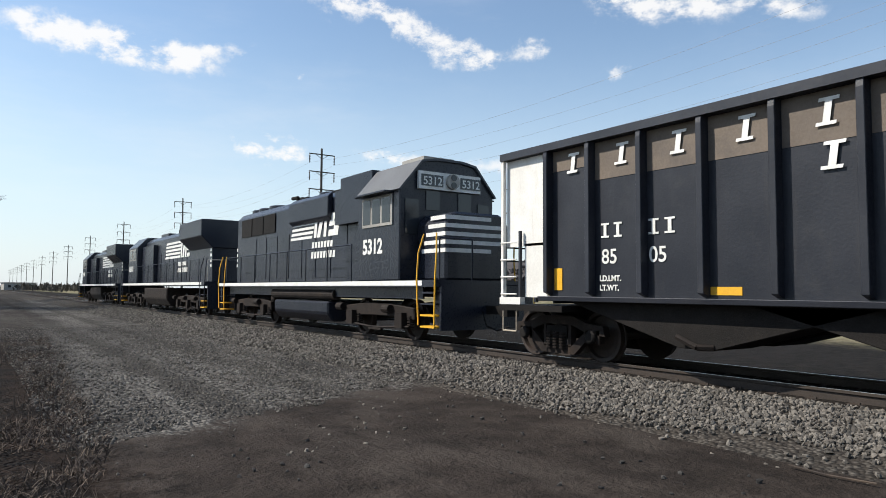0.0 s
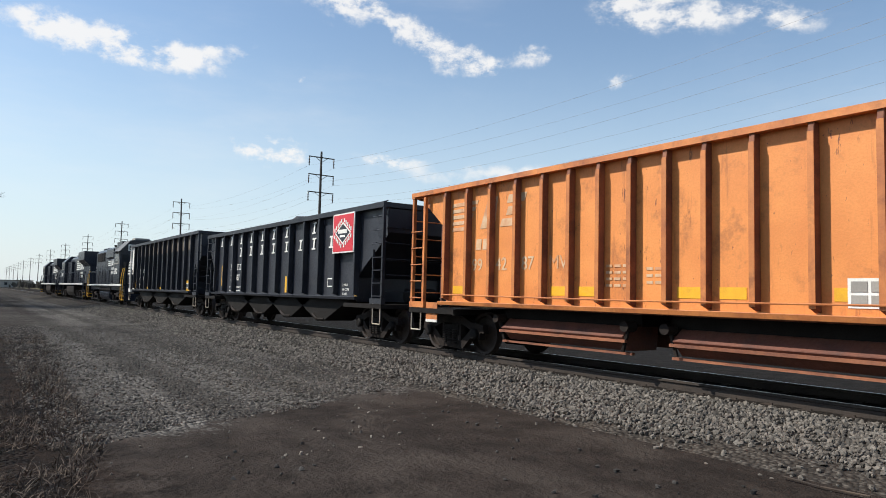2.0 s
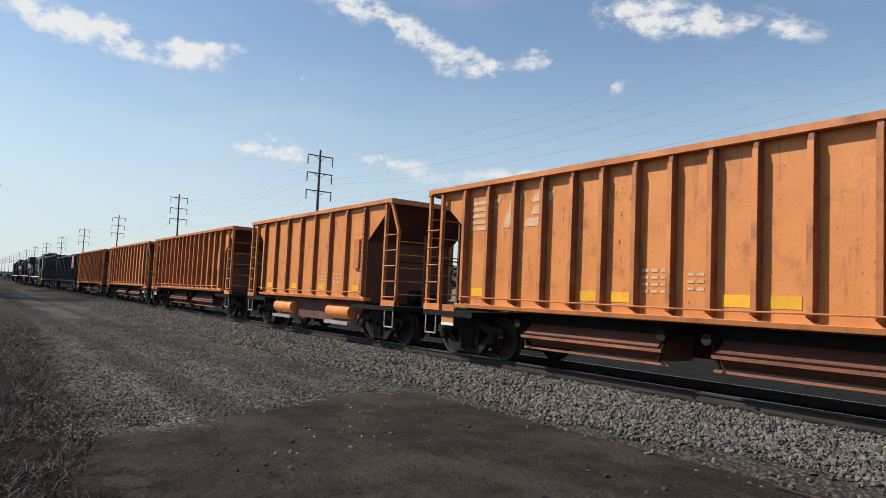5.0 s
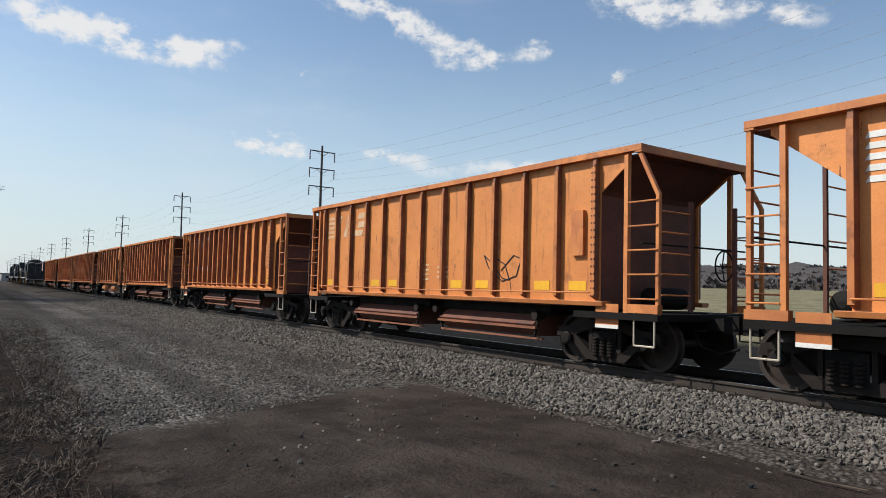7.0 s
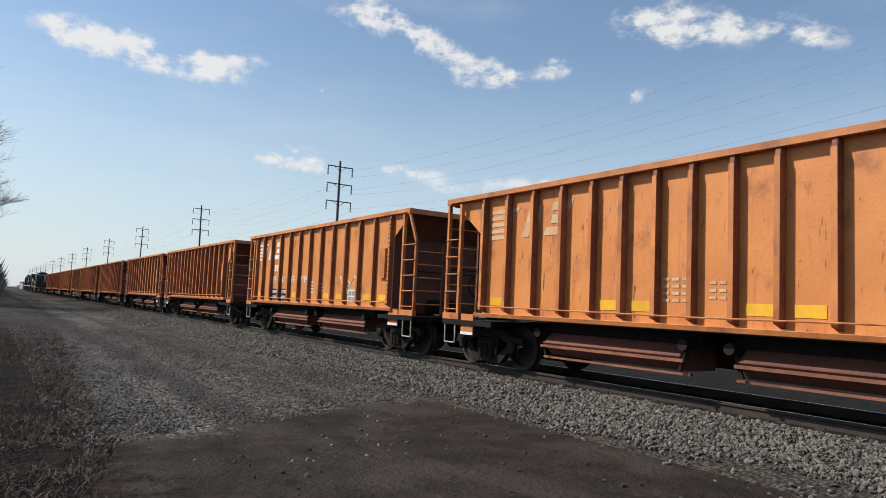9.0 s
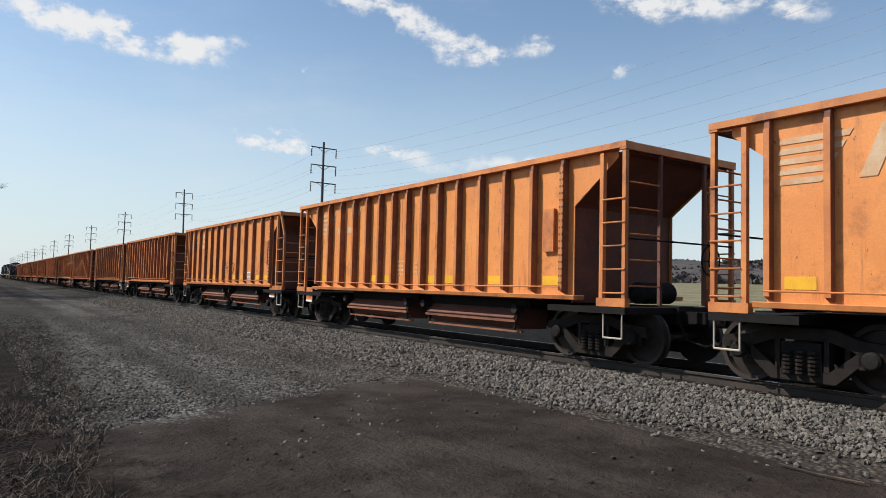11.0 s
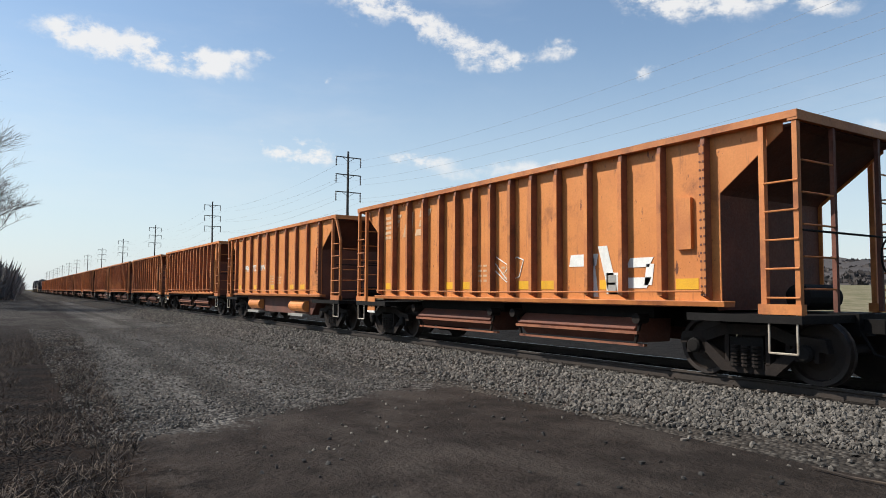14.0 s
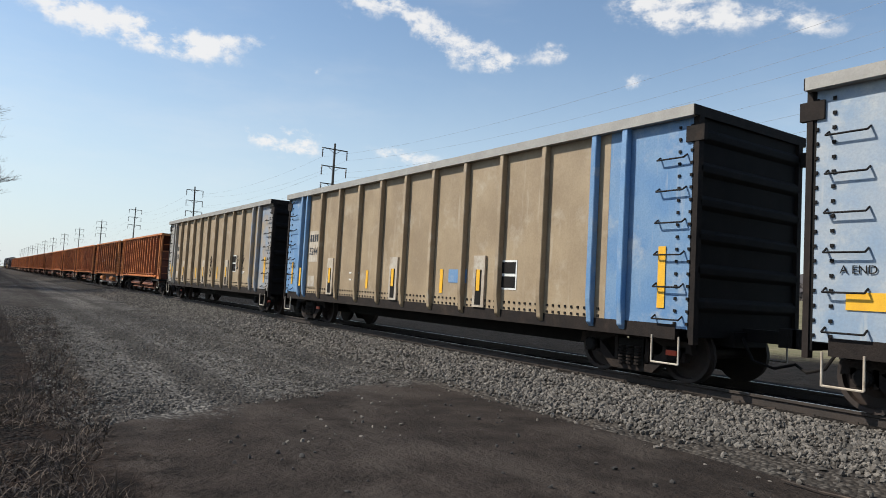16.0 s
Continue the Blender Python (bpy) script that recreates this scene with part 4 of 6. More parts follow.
def stirrup(car, x, y, w, z, drop, material="worn"):
    return part("step_stirrup", rods([[(x, y - w / 2, z), (x, y - w / 2, z - drop), (x, y + w / 2, z - drop), (x, y + w / 2, z)]], 0.016, 6), material, car)


def make_hopper(name, L, top, sill, paint, trim, under, ribs, inset, cut, label, category, group, doors, coal=False, end_paint=None, chord=None, W=1.57, stake=0.05):
    """An open-top hopper car. ribs: places of the side stakes from the car's front (+y). inset: how far the side sheets stop short of the ends
    (front, rear); cut: 'low' leaves a slanting lower corner, 'high' a small gusset under the top chord."""
    car = tagged(new(name), label, category, group)
    h = L / 2
    S = 1.39                    # the sheet; W is the outer face of chord and stakes
    yf, yr = h - inset[0], -h + inset[1]
    drop, fall = (1.1, 2.3) if top > 3.9 else (0.75, 1.9)
    for s in (-1, 1):
        xs, xo = s * S, s * W
        a, b = sorted((xs, xs - s * 0.02))
        if cut == "high":
            pts = [(-h + 0.3, top - 0.06), (-h + 0.3, top - 0.22), (yr, top - 0.22 - 0.75 * (inset[1] - 0.3)), (yr, sill + 0.06), (yf, sill + 0.06), (yf, top - 0.22 - 0.75 * (inset[0] - 0.3)), (h - 0.3, top - 0.22), (h - 0.3, top - 0.06)]
        else:
            pts = [(-h + 0.06, top - 0.12), (-h + 0.06, top - drop - 0.12), (yr, top - fall), (yr, sill + 0.06), (yf, sill + 0.06), (yf, top - fall), (h - 0.06, top - drop - 0.12), (h - 0.06, top - 0.12)]
        part("side_sheet", P(pts, "x", a, b), paint, car)
        a, b = sorted((xo, xs - s * 0.04))
        part("top_chord", B((a, b, -h, h, top - (0.14 if cut == "low" else 0.1), top)), chord or trim, car, "", 0.018)
        a, b = sorted((xo + s * 0.0, xs - s * 0.12))
        part("side_sill", P([(a, sill + 0.085), (a + 0.02, sill + 0.0), (b - 0.02, sill + 0.0), (b, sill + 0.085)], "y", yr - 0.15, yf + 0.15), trim, car, "", 0.008)
        for k in ribs:
            y = h - k
            pts = [(xs, sill + 0.1), (xo - s * 0.01, sill + 0.16), (xo - s * 0.01, top - 0.24), (xo - s * 0.03, top - 0.09), (xs, top - 0.09)]
            # rust and painted-in shade darken the stake's sides; the cap keeps the lit orange
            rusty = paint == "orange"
            web = part("side_stake", P(pts, "y", y - stake, y + stake), "rust_shade_trim" if rusty else trim, car, "", 0.008)
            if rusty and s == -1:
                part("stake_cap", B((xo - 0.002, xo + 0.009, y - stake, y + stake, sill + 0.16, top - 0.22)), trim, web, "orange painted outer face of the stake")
    for s, ins in ((1, inset[0]), (-1, inset[1])):
        ye, yi = s * h, s * (h - ins)
        ep = end_paint if (end_paint and s == 1) else trim
        a, b = sorted((ye, ye - s * 0.14))
        part("end_chord", B((-W + 0.006, W - 0.006, *sorted((ye + s * 0.005, ye - s * 0.14)), top - 0.135, top - 0.006)), ep, car, "", 0.015)
        low = top - 0.12 - 0.75 * (ins - 0.3) if cut == "high" else top - fall
        lip = (ye - s * 0.3, top - 0.13) if cut == "high" else (ye - s * 0.05, top - drop)
        # orange cars take brown here, which paints in the shade under the slope
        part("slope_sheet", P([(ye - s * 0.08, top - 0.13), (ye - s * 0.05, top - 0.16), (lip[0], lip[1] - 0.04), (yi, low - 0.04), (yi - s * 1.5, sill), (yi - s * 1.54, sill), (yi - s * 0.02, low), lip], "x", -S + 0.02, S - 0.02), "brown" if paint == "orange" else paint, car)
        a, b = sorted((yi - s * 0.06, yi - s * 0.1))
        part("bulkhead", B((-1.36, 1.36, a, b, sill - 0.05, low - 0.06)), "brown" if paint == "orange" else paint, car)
        kick = 0.34 if (cut == "high" and s == -1 and L < 13) else 0.0
        yo = ye + s * kick
        for sx in (-1, 1):
            x = sx * (W - 0.06)
            post_paint = ep if s == 1 and end_paint else trim
            if kick:
                pts = [(yo, sill - 0.12), (yo, top - 0.85), (ye - s * 0.02, top - 0.14), (ye - s * 0.1, top - 0.14), (yo - s * 0.07, top - 0.87), (yo - s * 0.07, sill - 0.12)]
                corner = part("corner_post", P(pts, "x", x - 0.035, x + 0.035), post_paint, car, "", 0.008)
            else:
                corner = part("corner_post", B((x - 0.04, x + 0.04, *sorted((ye - s * 0.02, ye - s * 0.09)), sill - 0.12, top - 0.14)), post_paint, car, "", 0.008)
            gap = 0.5 if not kick else 0.62
            inner = part("ladder_post", B((x - 0.04, x + 0.04, *sorted((yo - s * (gap + 0.08), yo - s * gap)), sill - 0.1, top - 0.14)) if cut == "high" else B((x - 0.03, x + 0.03, *sorted((ye - s * 0.58, ye - s * 0.54)), sill - 0.1, sill + 1.35)), trim, car, "", 0.008)
            rungs(inner, x + sx * 0.05, min(yo - s * 0.02, yo - s * gap), sill - 0.05, top - 0.75 if cut == "high" else sill + 1.3, 5 if cut == "high" else 4, gap - 0.02, trim if ep != "white" else "white", "y")
            if cut == "low" and ep != "white":
                for k in range(4):
                    z, g0, g1 = sill + 1.5 + 0.36 * k, ye - s * 0.1, ye - s * 0.62
                    part("grab_iron", rods([[(sx * (S - 0.01), g0, z + 0.05), (sx * (W - 0.04), g0, z), (sx * (W - 0.04), g1, z), (sx * (S - 0.01), g1, z + 0.05)]], 0.014, 5), trim, car)
            part("end_sill_corner", B((*sorted((sx * W, sx * (W - 0.12))), *sorted((yo, yo - s * 0.62)), sill - 0.08, sill + 0.06)), ep if s == 1 and end_paint else trim, car, "", 0.01)
            stirrup(car, sx * (W - 0.03), yo - s * 0.28, 0.4, sill - 0.08, 0.52)
            xx = sx * 0.62
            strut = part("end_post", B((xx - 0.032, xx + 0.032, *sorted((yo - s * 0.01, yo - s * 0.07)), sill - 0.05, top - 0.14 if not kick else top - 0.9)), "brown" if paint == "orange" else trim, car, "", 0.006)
            rungs(strut, min(x - sx * 0.08, sx * 0.66), yo - s * 0.03, sill + 0.05, top - 0.45 if not kick else top - 0.95, 5, 0.76, trim, "x")
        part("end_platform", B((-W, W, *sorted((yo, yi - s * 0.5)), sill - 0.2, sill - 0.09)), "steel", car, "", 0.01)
        part("hand_rail", rods([[(-1.45, ye - s * 0.02, sill + 1.05), (1.45, ye - s * 0.02, sill + 1.05)]], 0.016, 6), "steel", car)
        if s == -1:
            bm = bmesh.new()
            for i in range(16):
                p, q = (2 * math.pi * i / 16), (2 * math.pi * (i + 1) / 16)
                rod(bm, (0.62 + 0.27 * math.cos(p), ye - 0.1, sill + 0.75 + 0.27 * math.sin(p)), (0.62 + 0.27 * math.cos(q), ye - 0.1, sill + 0.75 + 0.27 * math.sin(q)), 0.015, 5)
            for i in range(4):
                p = math.pi * i / 2
                rod(bm, (0.62, ye - 0.06, sill + 0.75), (0.62 + 0.27 * math.cos(p), ye - 0.1, sill + 0.75 + 0.27 * math.sin(p)), 0.012, 5)
            part("brake_wheel", bm, "steel", car, "spoked hand brake wheel")
        # brake reservoir and rigging on the end platform
        bm = bmesh.new()
        lathe(bm, [(0.05, -0.5), (0.2, -0.44), (0.2, 0.44), (0.05, 0.5)], 14, 0.1, ye - s * 0.75, sill + 0.15, "x")
        part("air_reservoir", bm, "steel", car)
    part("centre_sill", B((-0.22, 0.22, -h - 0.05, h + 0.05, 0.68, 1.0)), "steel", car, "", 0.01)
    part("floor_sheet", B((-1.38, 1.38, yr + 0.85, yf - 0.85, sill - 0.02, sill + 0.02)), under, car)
    # discharge gear
    span = (yf - yr) - 2.6
    for i in range(doors):
        c = yf - 1.3 - span * (i + 0.5) / doors
        w = span / doors * 0.38
        if cut == "high":
            for s in (-1, 1):
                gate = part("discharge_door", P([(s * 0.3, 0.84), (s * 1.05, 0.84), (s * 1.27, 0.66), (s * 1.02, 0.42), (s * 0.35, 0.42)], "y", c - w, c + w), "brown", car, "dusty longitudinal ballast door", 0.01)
                part("hopper_side", B((*sorted((s * 0.3, s * 1.0)), c - w - 0.2, c + w + 0.2, 0.84, sill + 0.02)), "steel", gate)
                part("door_bar", B((*sorted((s * 1.06, s * 1.14)), c - w - 0.1, c + w + 0.1, 0.36, 0.40)), "rust_shade_trim", gate)
                part("door_rail", B((*sorted((s * 1.2, s * 1.27)), c - w - 0.06, c + w + 0.06, 0.57, 0.62)), "rust_shade_trim", gate)
                for k in (-w - 0.1, w + 0.1):
                    bm = bmesh.new()
                    rod(bm, (s * 1.1, c + k, 0.84), (s * 1.34, c + k, 0.84), 0.09, 10)
                    rod(bm, (s * 1.2, c + k, 0.84), (s * 1.2, c + k * 0.92, 0.42), 0.035, 6)
                    part("door_crank", bm, "truck", gate)
        else:
            for s in (-1, 1):
                chute = part("discharge_chute", P([(c - w * 2.0, sill), (c + w * 2.0, sill), (c + 0.3, 0.42), (c - 0.3, 0.42)], "x", *sorted((s * 0.28, s * 1.3))), under, car, "sloping hopper chute", 0.01)
                part("gate_lock", rods([[(s * 1.3, c - 0.3, 0.46), (s * 1.42, c - 0.1, 0.46), (s * 1.42, c + 0.25, 0.6)]], 0.05, 6), "truck", chute)
    if coal:
        nx, ny = 10, 60
        verts = []
        for j in range(ny + 1):
            y = -h + 0.15 + (L - 0.3) * j / ny
            for i in range(nx + 1):
                x = -1.38 + 2.76 * i / nx
                e = min(1.0, (h - 0.15 - abs(y)) / 1.1)
                verts.append((x, y, top - 0.16 + (0.36 * (1 - (x / 1.38) ** 2) + 0.13 + 0.16 * noise.noise((x * 2, y * 1.4, 2)) + 0.1 * noise.noise((x * 6, y * 6, 1))) * e * (0.75 + 0.5 * noise.noise((0, y * 0.5, 8)))))
        me = bpy.data.meshes.new("coal_load")
        me.from_pydata(verts, [], [(j * (nx + 1) + i, j * (nx + 1) + i + 1, (j + 1) * (nx + 1) + i + 1, (j + 1) * (nx + 1) + i) for j in range(ny) for i in range(nx)])
        me.materials.append(M["coal"])
        ob = new("coal_load", me)
        ob.parent = car
        ob["label"] = "heaped load of crushed coal"
    for s in (-1, 1):
        make_truck(car, s * (h - 1.12))
    couplers(car, h)
    return car


def reflectors(car, L, places, z, x, w=0.42, h=0.17):
    for k in places:
        plate("reflector", L / 2 - k + w / 2, L / 2 - k - w / 2, z, z + h, x, "yellow", car, 0, "faded yellow reflector strip")


def stripes_logo(car, yl, z, x, scale, material, panels=None):
    """A faded railway emblem drawn as plain shapes: slanting speed bars and two blocks."""
    for k in range(5):
        zz = z + k * 0.145 * scale
        plate("emblem_bar", yl, yl - (0.62 + 0.09 * k) * scale, zz, zz + 0.085 * scale, x, material, car, 0.05 * scale)
    plate("emblem_block", yl - 1.1 * scale, yl - 1.32 * scale, z, z + 0.68 * scale, x, material, car, 0.28 * scale)
    plate("emblem_block", yl - 1.42 * scale, yl - 1.62 * scale, z, z + 0.68 * scale, x, material, car, 0.10 * scale)
    plate("emblem_block", yl - 1.80 * scale, yl - 2.32 * scale, z, z + 0.17 * scale, x, material, car, 0.07 * scale)
    plate("emblem_block", yl - 2.00 * scale, yl - 2.45 * scale, z + 0.24 * scale, z + 0.42 * scale, x, material, car, 0.07 * scale)
    plate("emblem_block", yl - 2.02 * scale, yl - 2.60 * scale, z + 0.50 * scale, z + 0.68 * scale, x, material, car, 0.07 * scale)


def small_print(car, y, z, x, rows, width, material, pitch=0.11, gap=0.05):
    for k in range(rows):
        for i in range(3):
            plate("stencil_bar", y - i * width / 3, y - (i + 1) * width / 3 + gap, z + k * pitch, z + k * pitch + 0.045, x, material, car)


ORANGE_LABEL = "weathered orange open-top ballast hopper car with rusty side stakes"


def orange_car(L, style):
    if style == "short":
        inset, ribs = (0.82, 0.95), [0.88] + [1.68 + 0.92 * i for i in range(12)]
    elif style == "long":
        inset, ribs = (1.33, 1.3), [1.39, 2.2, 3.0, 3.8, 4.57, 5.27, 5.97, 6.65, 7.34, 8.03, 8.78, 9.59, 10.41, 11.24, 12.06]
    else:
        inset = (1.3, 1.4)
        n = int(round((L - 2.8) / 1.05))
        ribs = [1.36 + (L - 2.82) * i / n for i in range(n + 1)]
    first, last = ribs[0], ribs[-1]
    car = make_hopper("ballast_hopper_car", L, 3.73, 1.07, "orange", "orange_clean", "brown", ribs, inset, "high", ORANGE_LABEL, "rail car", "orange ballast hopper cars", 2 if style != "tanks" else 0, W=1.55 if style == "long" else 1.51, stake=0.042 if style != "tanks" else 0.055)
    reflectors(car, L, [(ribs[i] + ribs[i + 1]) / 2 for i in ((0, 3, 4, 7, 8, 10, 11) if style == "short" else (0, 4, 5, 8, 9, 11, 13) if style == "long" else (0, 2, 4, 6, 7)) if i < len(ribs) - 1], 1.33, -1.392)
    plate("tool_box", L / 2 - last + 0.28, L / 2 - last + 0.56, 1.95, 2.75, -1.392, "orange_clean", car, 0, "small flat box on the side sheet", 0.07)
    if style == "short":
        plate("mud_flap", -L / 2 + 0.5, -L / 2 + 1.0, 0.76, 1.12, -1.42, "orange_clean", car, 0, "hanging sheet steel flap", 0.02)
        plate("flap_edge", -L / 2 + 0.5, -L / 2 + 1.0, 0.71, 0.77, -1.425, "white", car, 0, "white painted lower edge", 0.02)
    if style == "long":
        plate("mud_flap", L / 2 - 1.15, L / 2 - 0.7, 0.72, 1.12, -1.5, "orange_clean", car, 0, "hanging sheet steel flap", 0.02)
        plate("flap_edge", L / 2 - 1.15, L / 2 - 0.7, 0.67, 0.73, -1.505, "white", car, 0, "white painted lower edge", 0.02)
    part("side_pipe", rods([[(-1.58, L / 2 - first, 1.3), (-1.585, 0, 1.27), (-1.58, L / 2 - last, 1.3)]], 0.014, 6), "orange_clean", car, "long handrail pipe along the sill")
    bm = bmesh.new()
    wide = 1.55 if style == "long" else 1.51
    for k in range(19):
        for d in (-0.03, 0.03):
            z = 1.25 + k * 0.125
            box(bm, -wide - 0.008, -wide + 0.012, L / 2 - last + d - 0.015, L / 2 - last + d + 0.015, z - 0.015, z + 0.015)
    tagged(part("bolting", bm, "brown", car, "two rows of rusty bolt heads"), kind="stuff")
    if style == "tanks":
        for s in (-1, 1):
            for y in (L * 0.2, -L * 0.2):
                bm = bmesh.new()
                lathe(bm, [(0.05, -0.75), (0.2, -0.72), (0.2, 0.72), (0.05, 0.75)], 18, s * 1.2, y, 0.72, "y")
                part("cylinder_tank", bm, "orange", car, "horizontal orange cylinder tank")
                part("spill_tray", B((*sorted((s * 1.0, s * 1.4)), y - 0.75, y + 0.75, 0.36, 0.45)), "galv", car, "pale yellow tray")
            part("hopper_side", P([(-L * 0.33, 1.07), (L * 0.33, 1.07), (L * 0.28, 0.42), (-L * 0.28, 0.42)], "x", *sorted((s * 0.5, s * 1.15))), "brown", car, "", 0.01)
    return car


# place of each car's front end along the track at the start, and its length
O_FRONTS = (-23.95, -39.62, -54.23, -69.85, -81.8, -97.42, -113.0, -127.62, -143.25, -157.85, -173.4, -188.0, -203.05, -217.93, -233.0, -247.47)
O_ENDS = O_FRONTS[1:] + (-262.85,)
TRAIN = []           # (thing, its middle at the start)
NUMBERS = {1: "994287", 2: "991144", 3: "994230", 15: "994722", 6: "994214", 9: "994149"}


def make_orange_cars():
    long_car = short_car = tanks = None
    rnd = random.Random(2)
    for i, (a, b) in enumerate(zip(O_FRONTS, O_ENDS), 1):
        L = a - b - 1.72
        if i in (4, 15):
            car = orange_car(round(L, 2), "tanks")
            L = round(L, 2)
        elif L > 13.18:
            L = 13.55
            if long_car is None:
                long_car = orange_car(L, "long")
                car = long_car
            else:
                car = copy_thing(ORIGINALS["long"], pose(0, 0, 0))
        else:
            L = 12.82
            if short_car is None:
                short_car = orange_car(L, "short")
                car = short_car
            else:
                car = copy_thing(ORIGINALS["short"], pose(0, 0, 0))
        if car is long_car and "long" not in ORIGINALS:
            ORIGINALS["long"] = copy_thing(car, pose(0, 0, 0))
        if car is short_car and "short" not in ORIGINALS:
            ORIGINALS["short"] = copy_thing(car, pose(0, 0, 0))
        h = L / 2
        paint = "letter" if i in (9, 3, 8, 6) else "ghost"
        if i not in (4, 15):
            stripes_logo(car, h - (0.98 if L < 13 else 1.5), 2.72, -1.393, 0.94, paint)
        if i == 15:
            for k, word in enumerate(("994", "722", "MW")):
                writing("road_number", word, 0.27, "letter", car, -1.395, h - (2.58, 3.62, 4.68)[k], 2.1)
        elif i in NUMBERS:
            n = NUMBERS[i]
            g = (2.66, 3.58, 4.5, 5.42) if L < 13 else (2.27, 3.07, 3.87, 4.64)
            plate("stencil_bar", h - g[0] - 0.12, h - g[0] - 0.3, 2.27, 2.5, -1.393, paint, car, 0.03)
            plate("stencil_bar", h - g[0] - 0.36, h - g[0] - 0.54, 2.27, 2.5, -1.393, paint, car, 0.03)
            for k in range(3):
                writing("road_number", n[2 * k:2 * k + 2], 0.27, paint, car, -1.395, h - g[k], 1.83)
            writing("stencil", "MW", 0.27, paint, car, -1.395, h - g[3], 1.83, bold=0.0)
            if i == 9:
                for k in range(3):
                    plate("stencil_panel", h - g[k] + 0.0, h - g[k] - 0.8, 1.2, 1.62, -1.392, "black", car, 0, "black stencil panel") if k < 2 else None
                writing("load_limit", "LDLMT", 0.11, "letter", car, -1.4, h - g[0] - 0.06, 1.46)
                writing("light_weight", "LT WT", 0.11, "letter", car, -1.4, h - g[0] - 0.06, 1.26)
                writing("load_limit", "217300", 0.12, "letter", car, -1.4, h - g[1] - 0.06, 1.46)
                writing("light_weight", "68700", 0.12, "letter", car, -1.4, h - g[1] - 0.06, 1.26)
        small_print(car, h - 6.05, 1.5, -1.393, 4, 0.55, paint)
        small_print(car, h - 6.9, 1.55, -1.393, 3, 0.5, paint)
        if i in (1, 2, 6, 9, 11, 16):
            plate("data_plate", -h + 3.6, -h + 3.1, 1.25, 1.62, -1.393, "letter", car, 0, "stencilled data box")
            for y0 in (3.56, 3.33):
                for z0 in (1.28, 1.45):
                    plate("data_plate_inner", -h + y0, -h + y0 - 0.19, z0, z0 + 0.13, -1.4, "galv", car)
        if i in (7, 9, 11, 16):
            y = h - rnd.uniform(6.5, 9)
            bm = bmesh.new()
            pts = [(-1.396, y - 0.5 * math.sin(k * 0.9) - k * 0.05, 1.75 + 0.28 * math.cos(k * 1.3)) for k in range(12)]
            for p, q in zip(pts, pts[1:]):
                rod(bm, p, q, 0.012, 4)
            part("paint_scrawl", bm, "letter" if i in (9, 16) else "black", car, "thin sprayed scrawl")
        if i == 16:
            white_scrawl(car, -h + 4.3, 1.2)
        TRAIN.append((car, a - h))
    for k in ("long", "short"):
        if k in ORIGINALS:
            ob = ORIGINALS[k]
            for o in list(ob.children_recursive) + [ob]:
                bpy.data.objects.remove(o)


ORIGINALS = {}


def white_scrawl(car, y, z):
    """Sprayed white shapes of no meaning over two panels."""
    for dy, dz, w, hgt, lean in ((0.6, 0.1, 0.16, 0.75, 0.0), (0.25, 0.55, 0.7, 0.22, 0.05), (-0.3, 0.0, 0.2, 0.7, -0.1), (-0.75, 0.05, 0.22, 0.85, -0.25), (-1.1, 0.15, 0.5, 0.18, 0.1), (-1.15, 0.5, 0.5, 0.16, 0.1), (-1.55, 0.2, 0.16, 0.35, 0.05)):
        plate("paint_scrawl", y + dy, y + dy - w, z + dz, z + dz + hgt, -1.393, "letter", car, lean, "sprayed white scrawl")


def big_letters(car, rows, x, lean=0.05):
    """Lettering of the railway's name as plain slanting blocks, one to a panel."""
    for y, z, w, hgt in rows:
        w *= 0.86
        u, v = w * 0.32, hgt * 0.13

        def q(k, e):
            return (y - k - lean * e / hgt, z + e)
        pts = [q(0, 0), q(w, 0), q(w, v), q(w - u, v), q(w - u, hgt - v), q(w, hgt - v), q(w, hgt), q(0, hgt), q(0, hgt - v), q(u, hgt - v), q(u, v), q(0, v)]
        part("letter_block", P(pts, "x", x - 0.006, x), "letter", car)


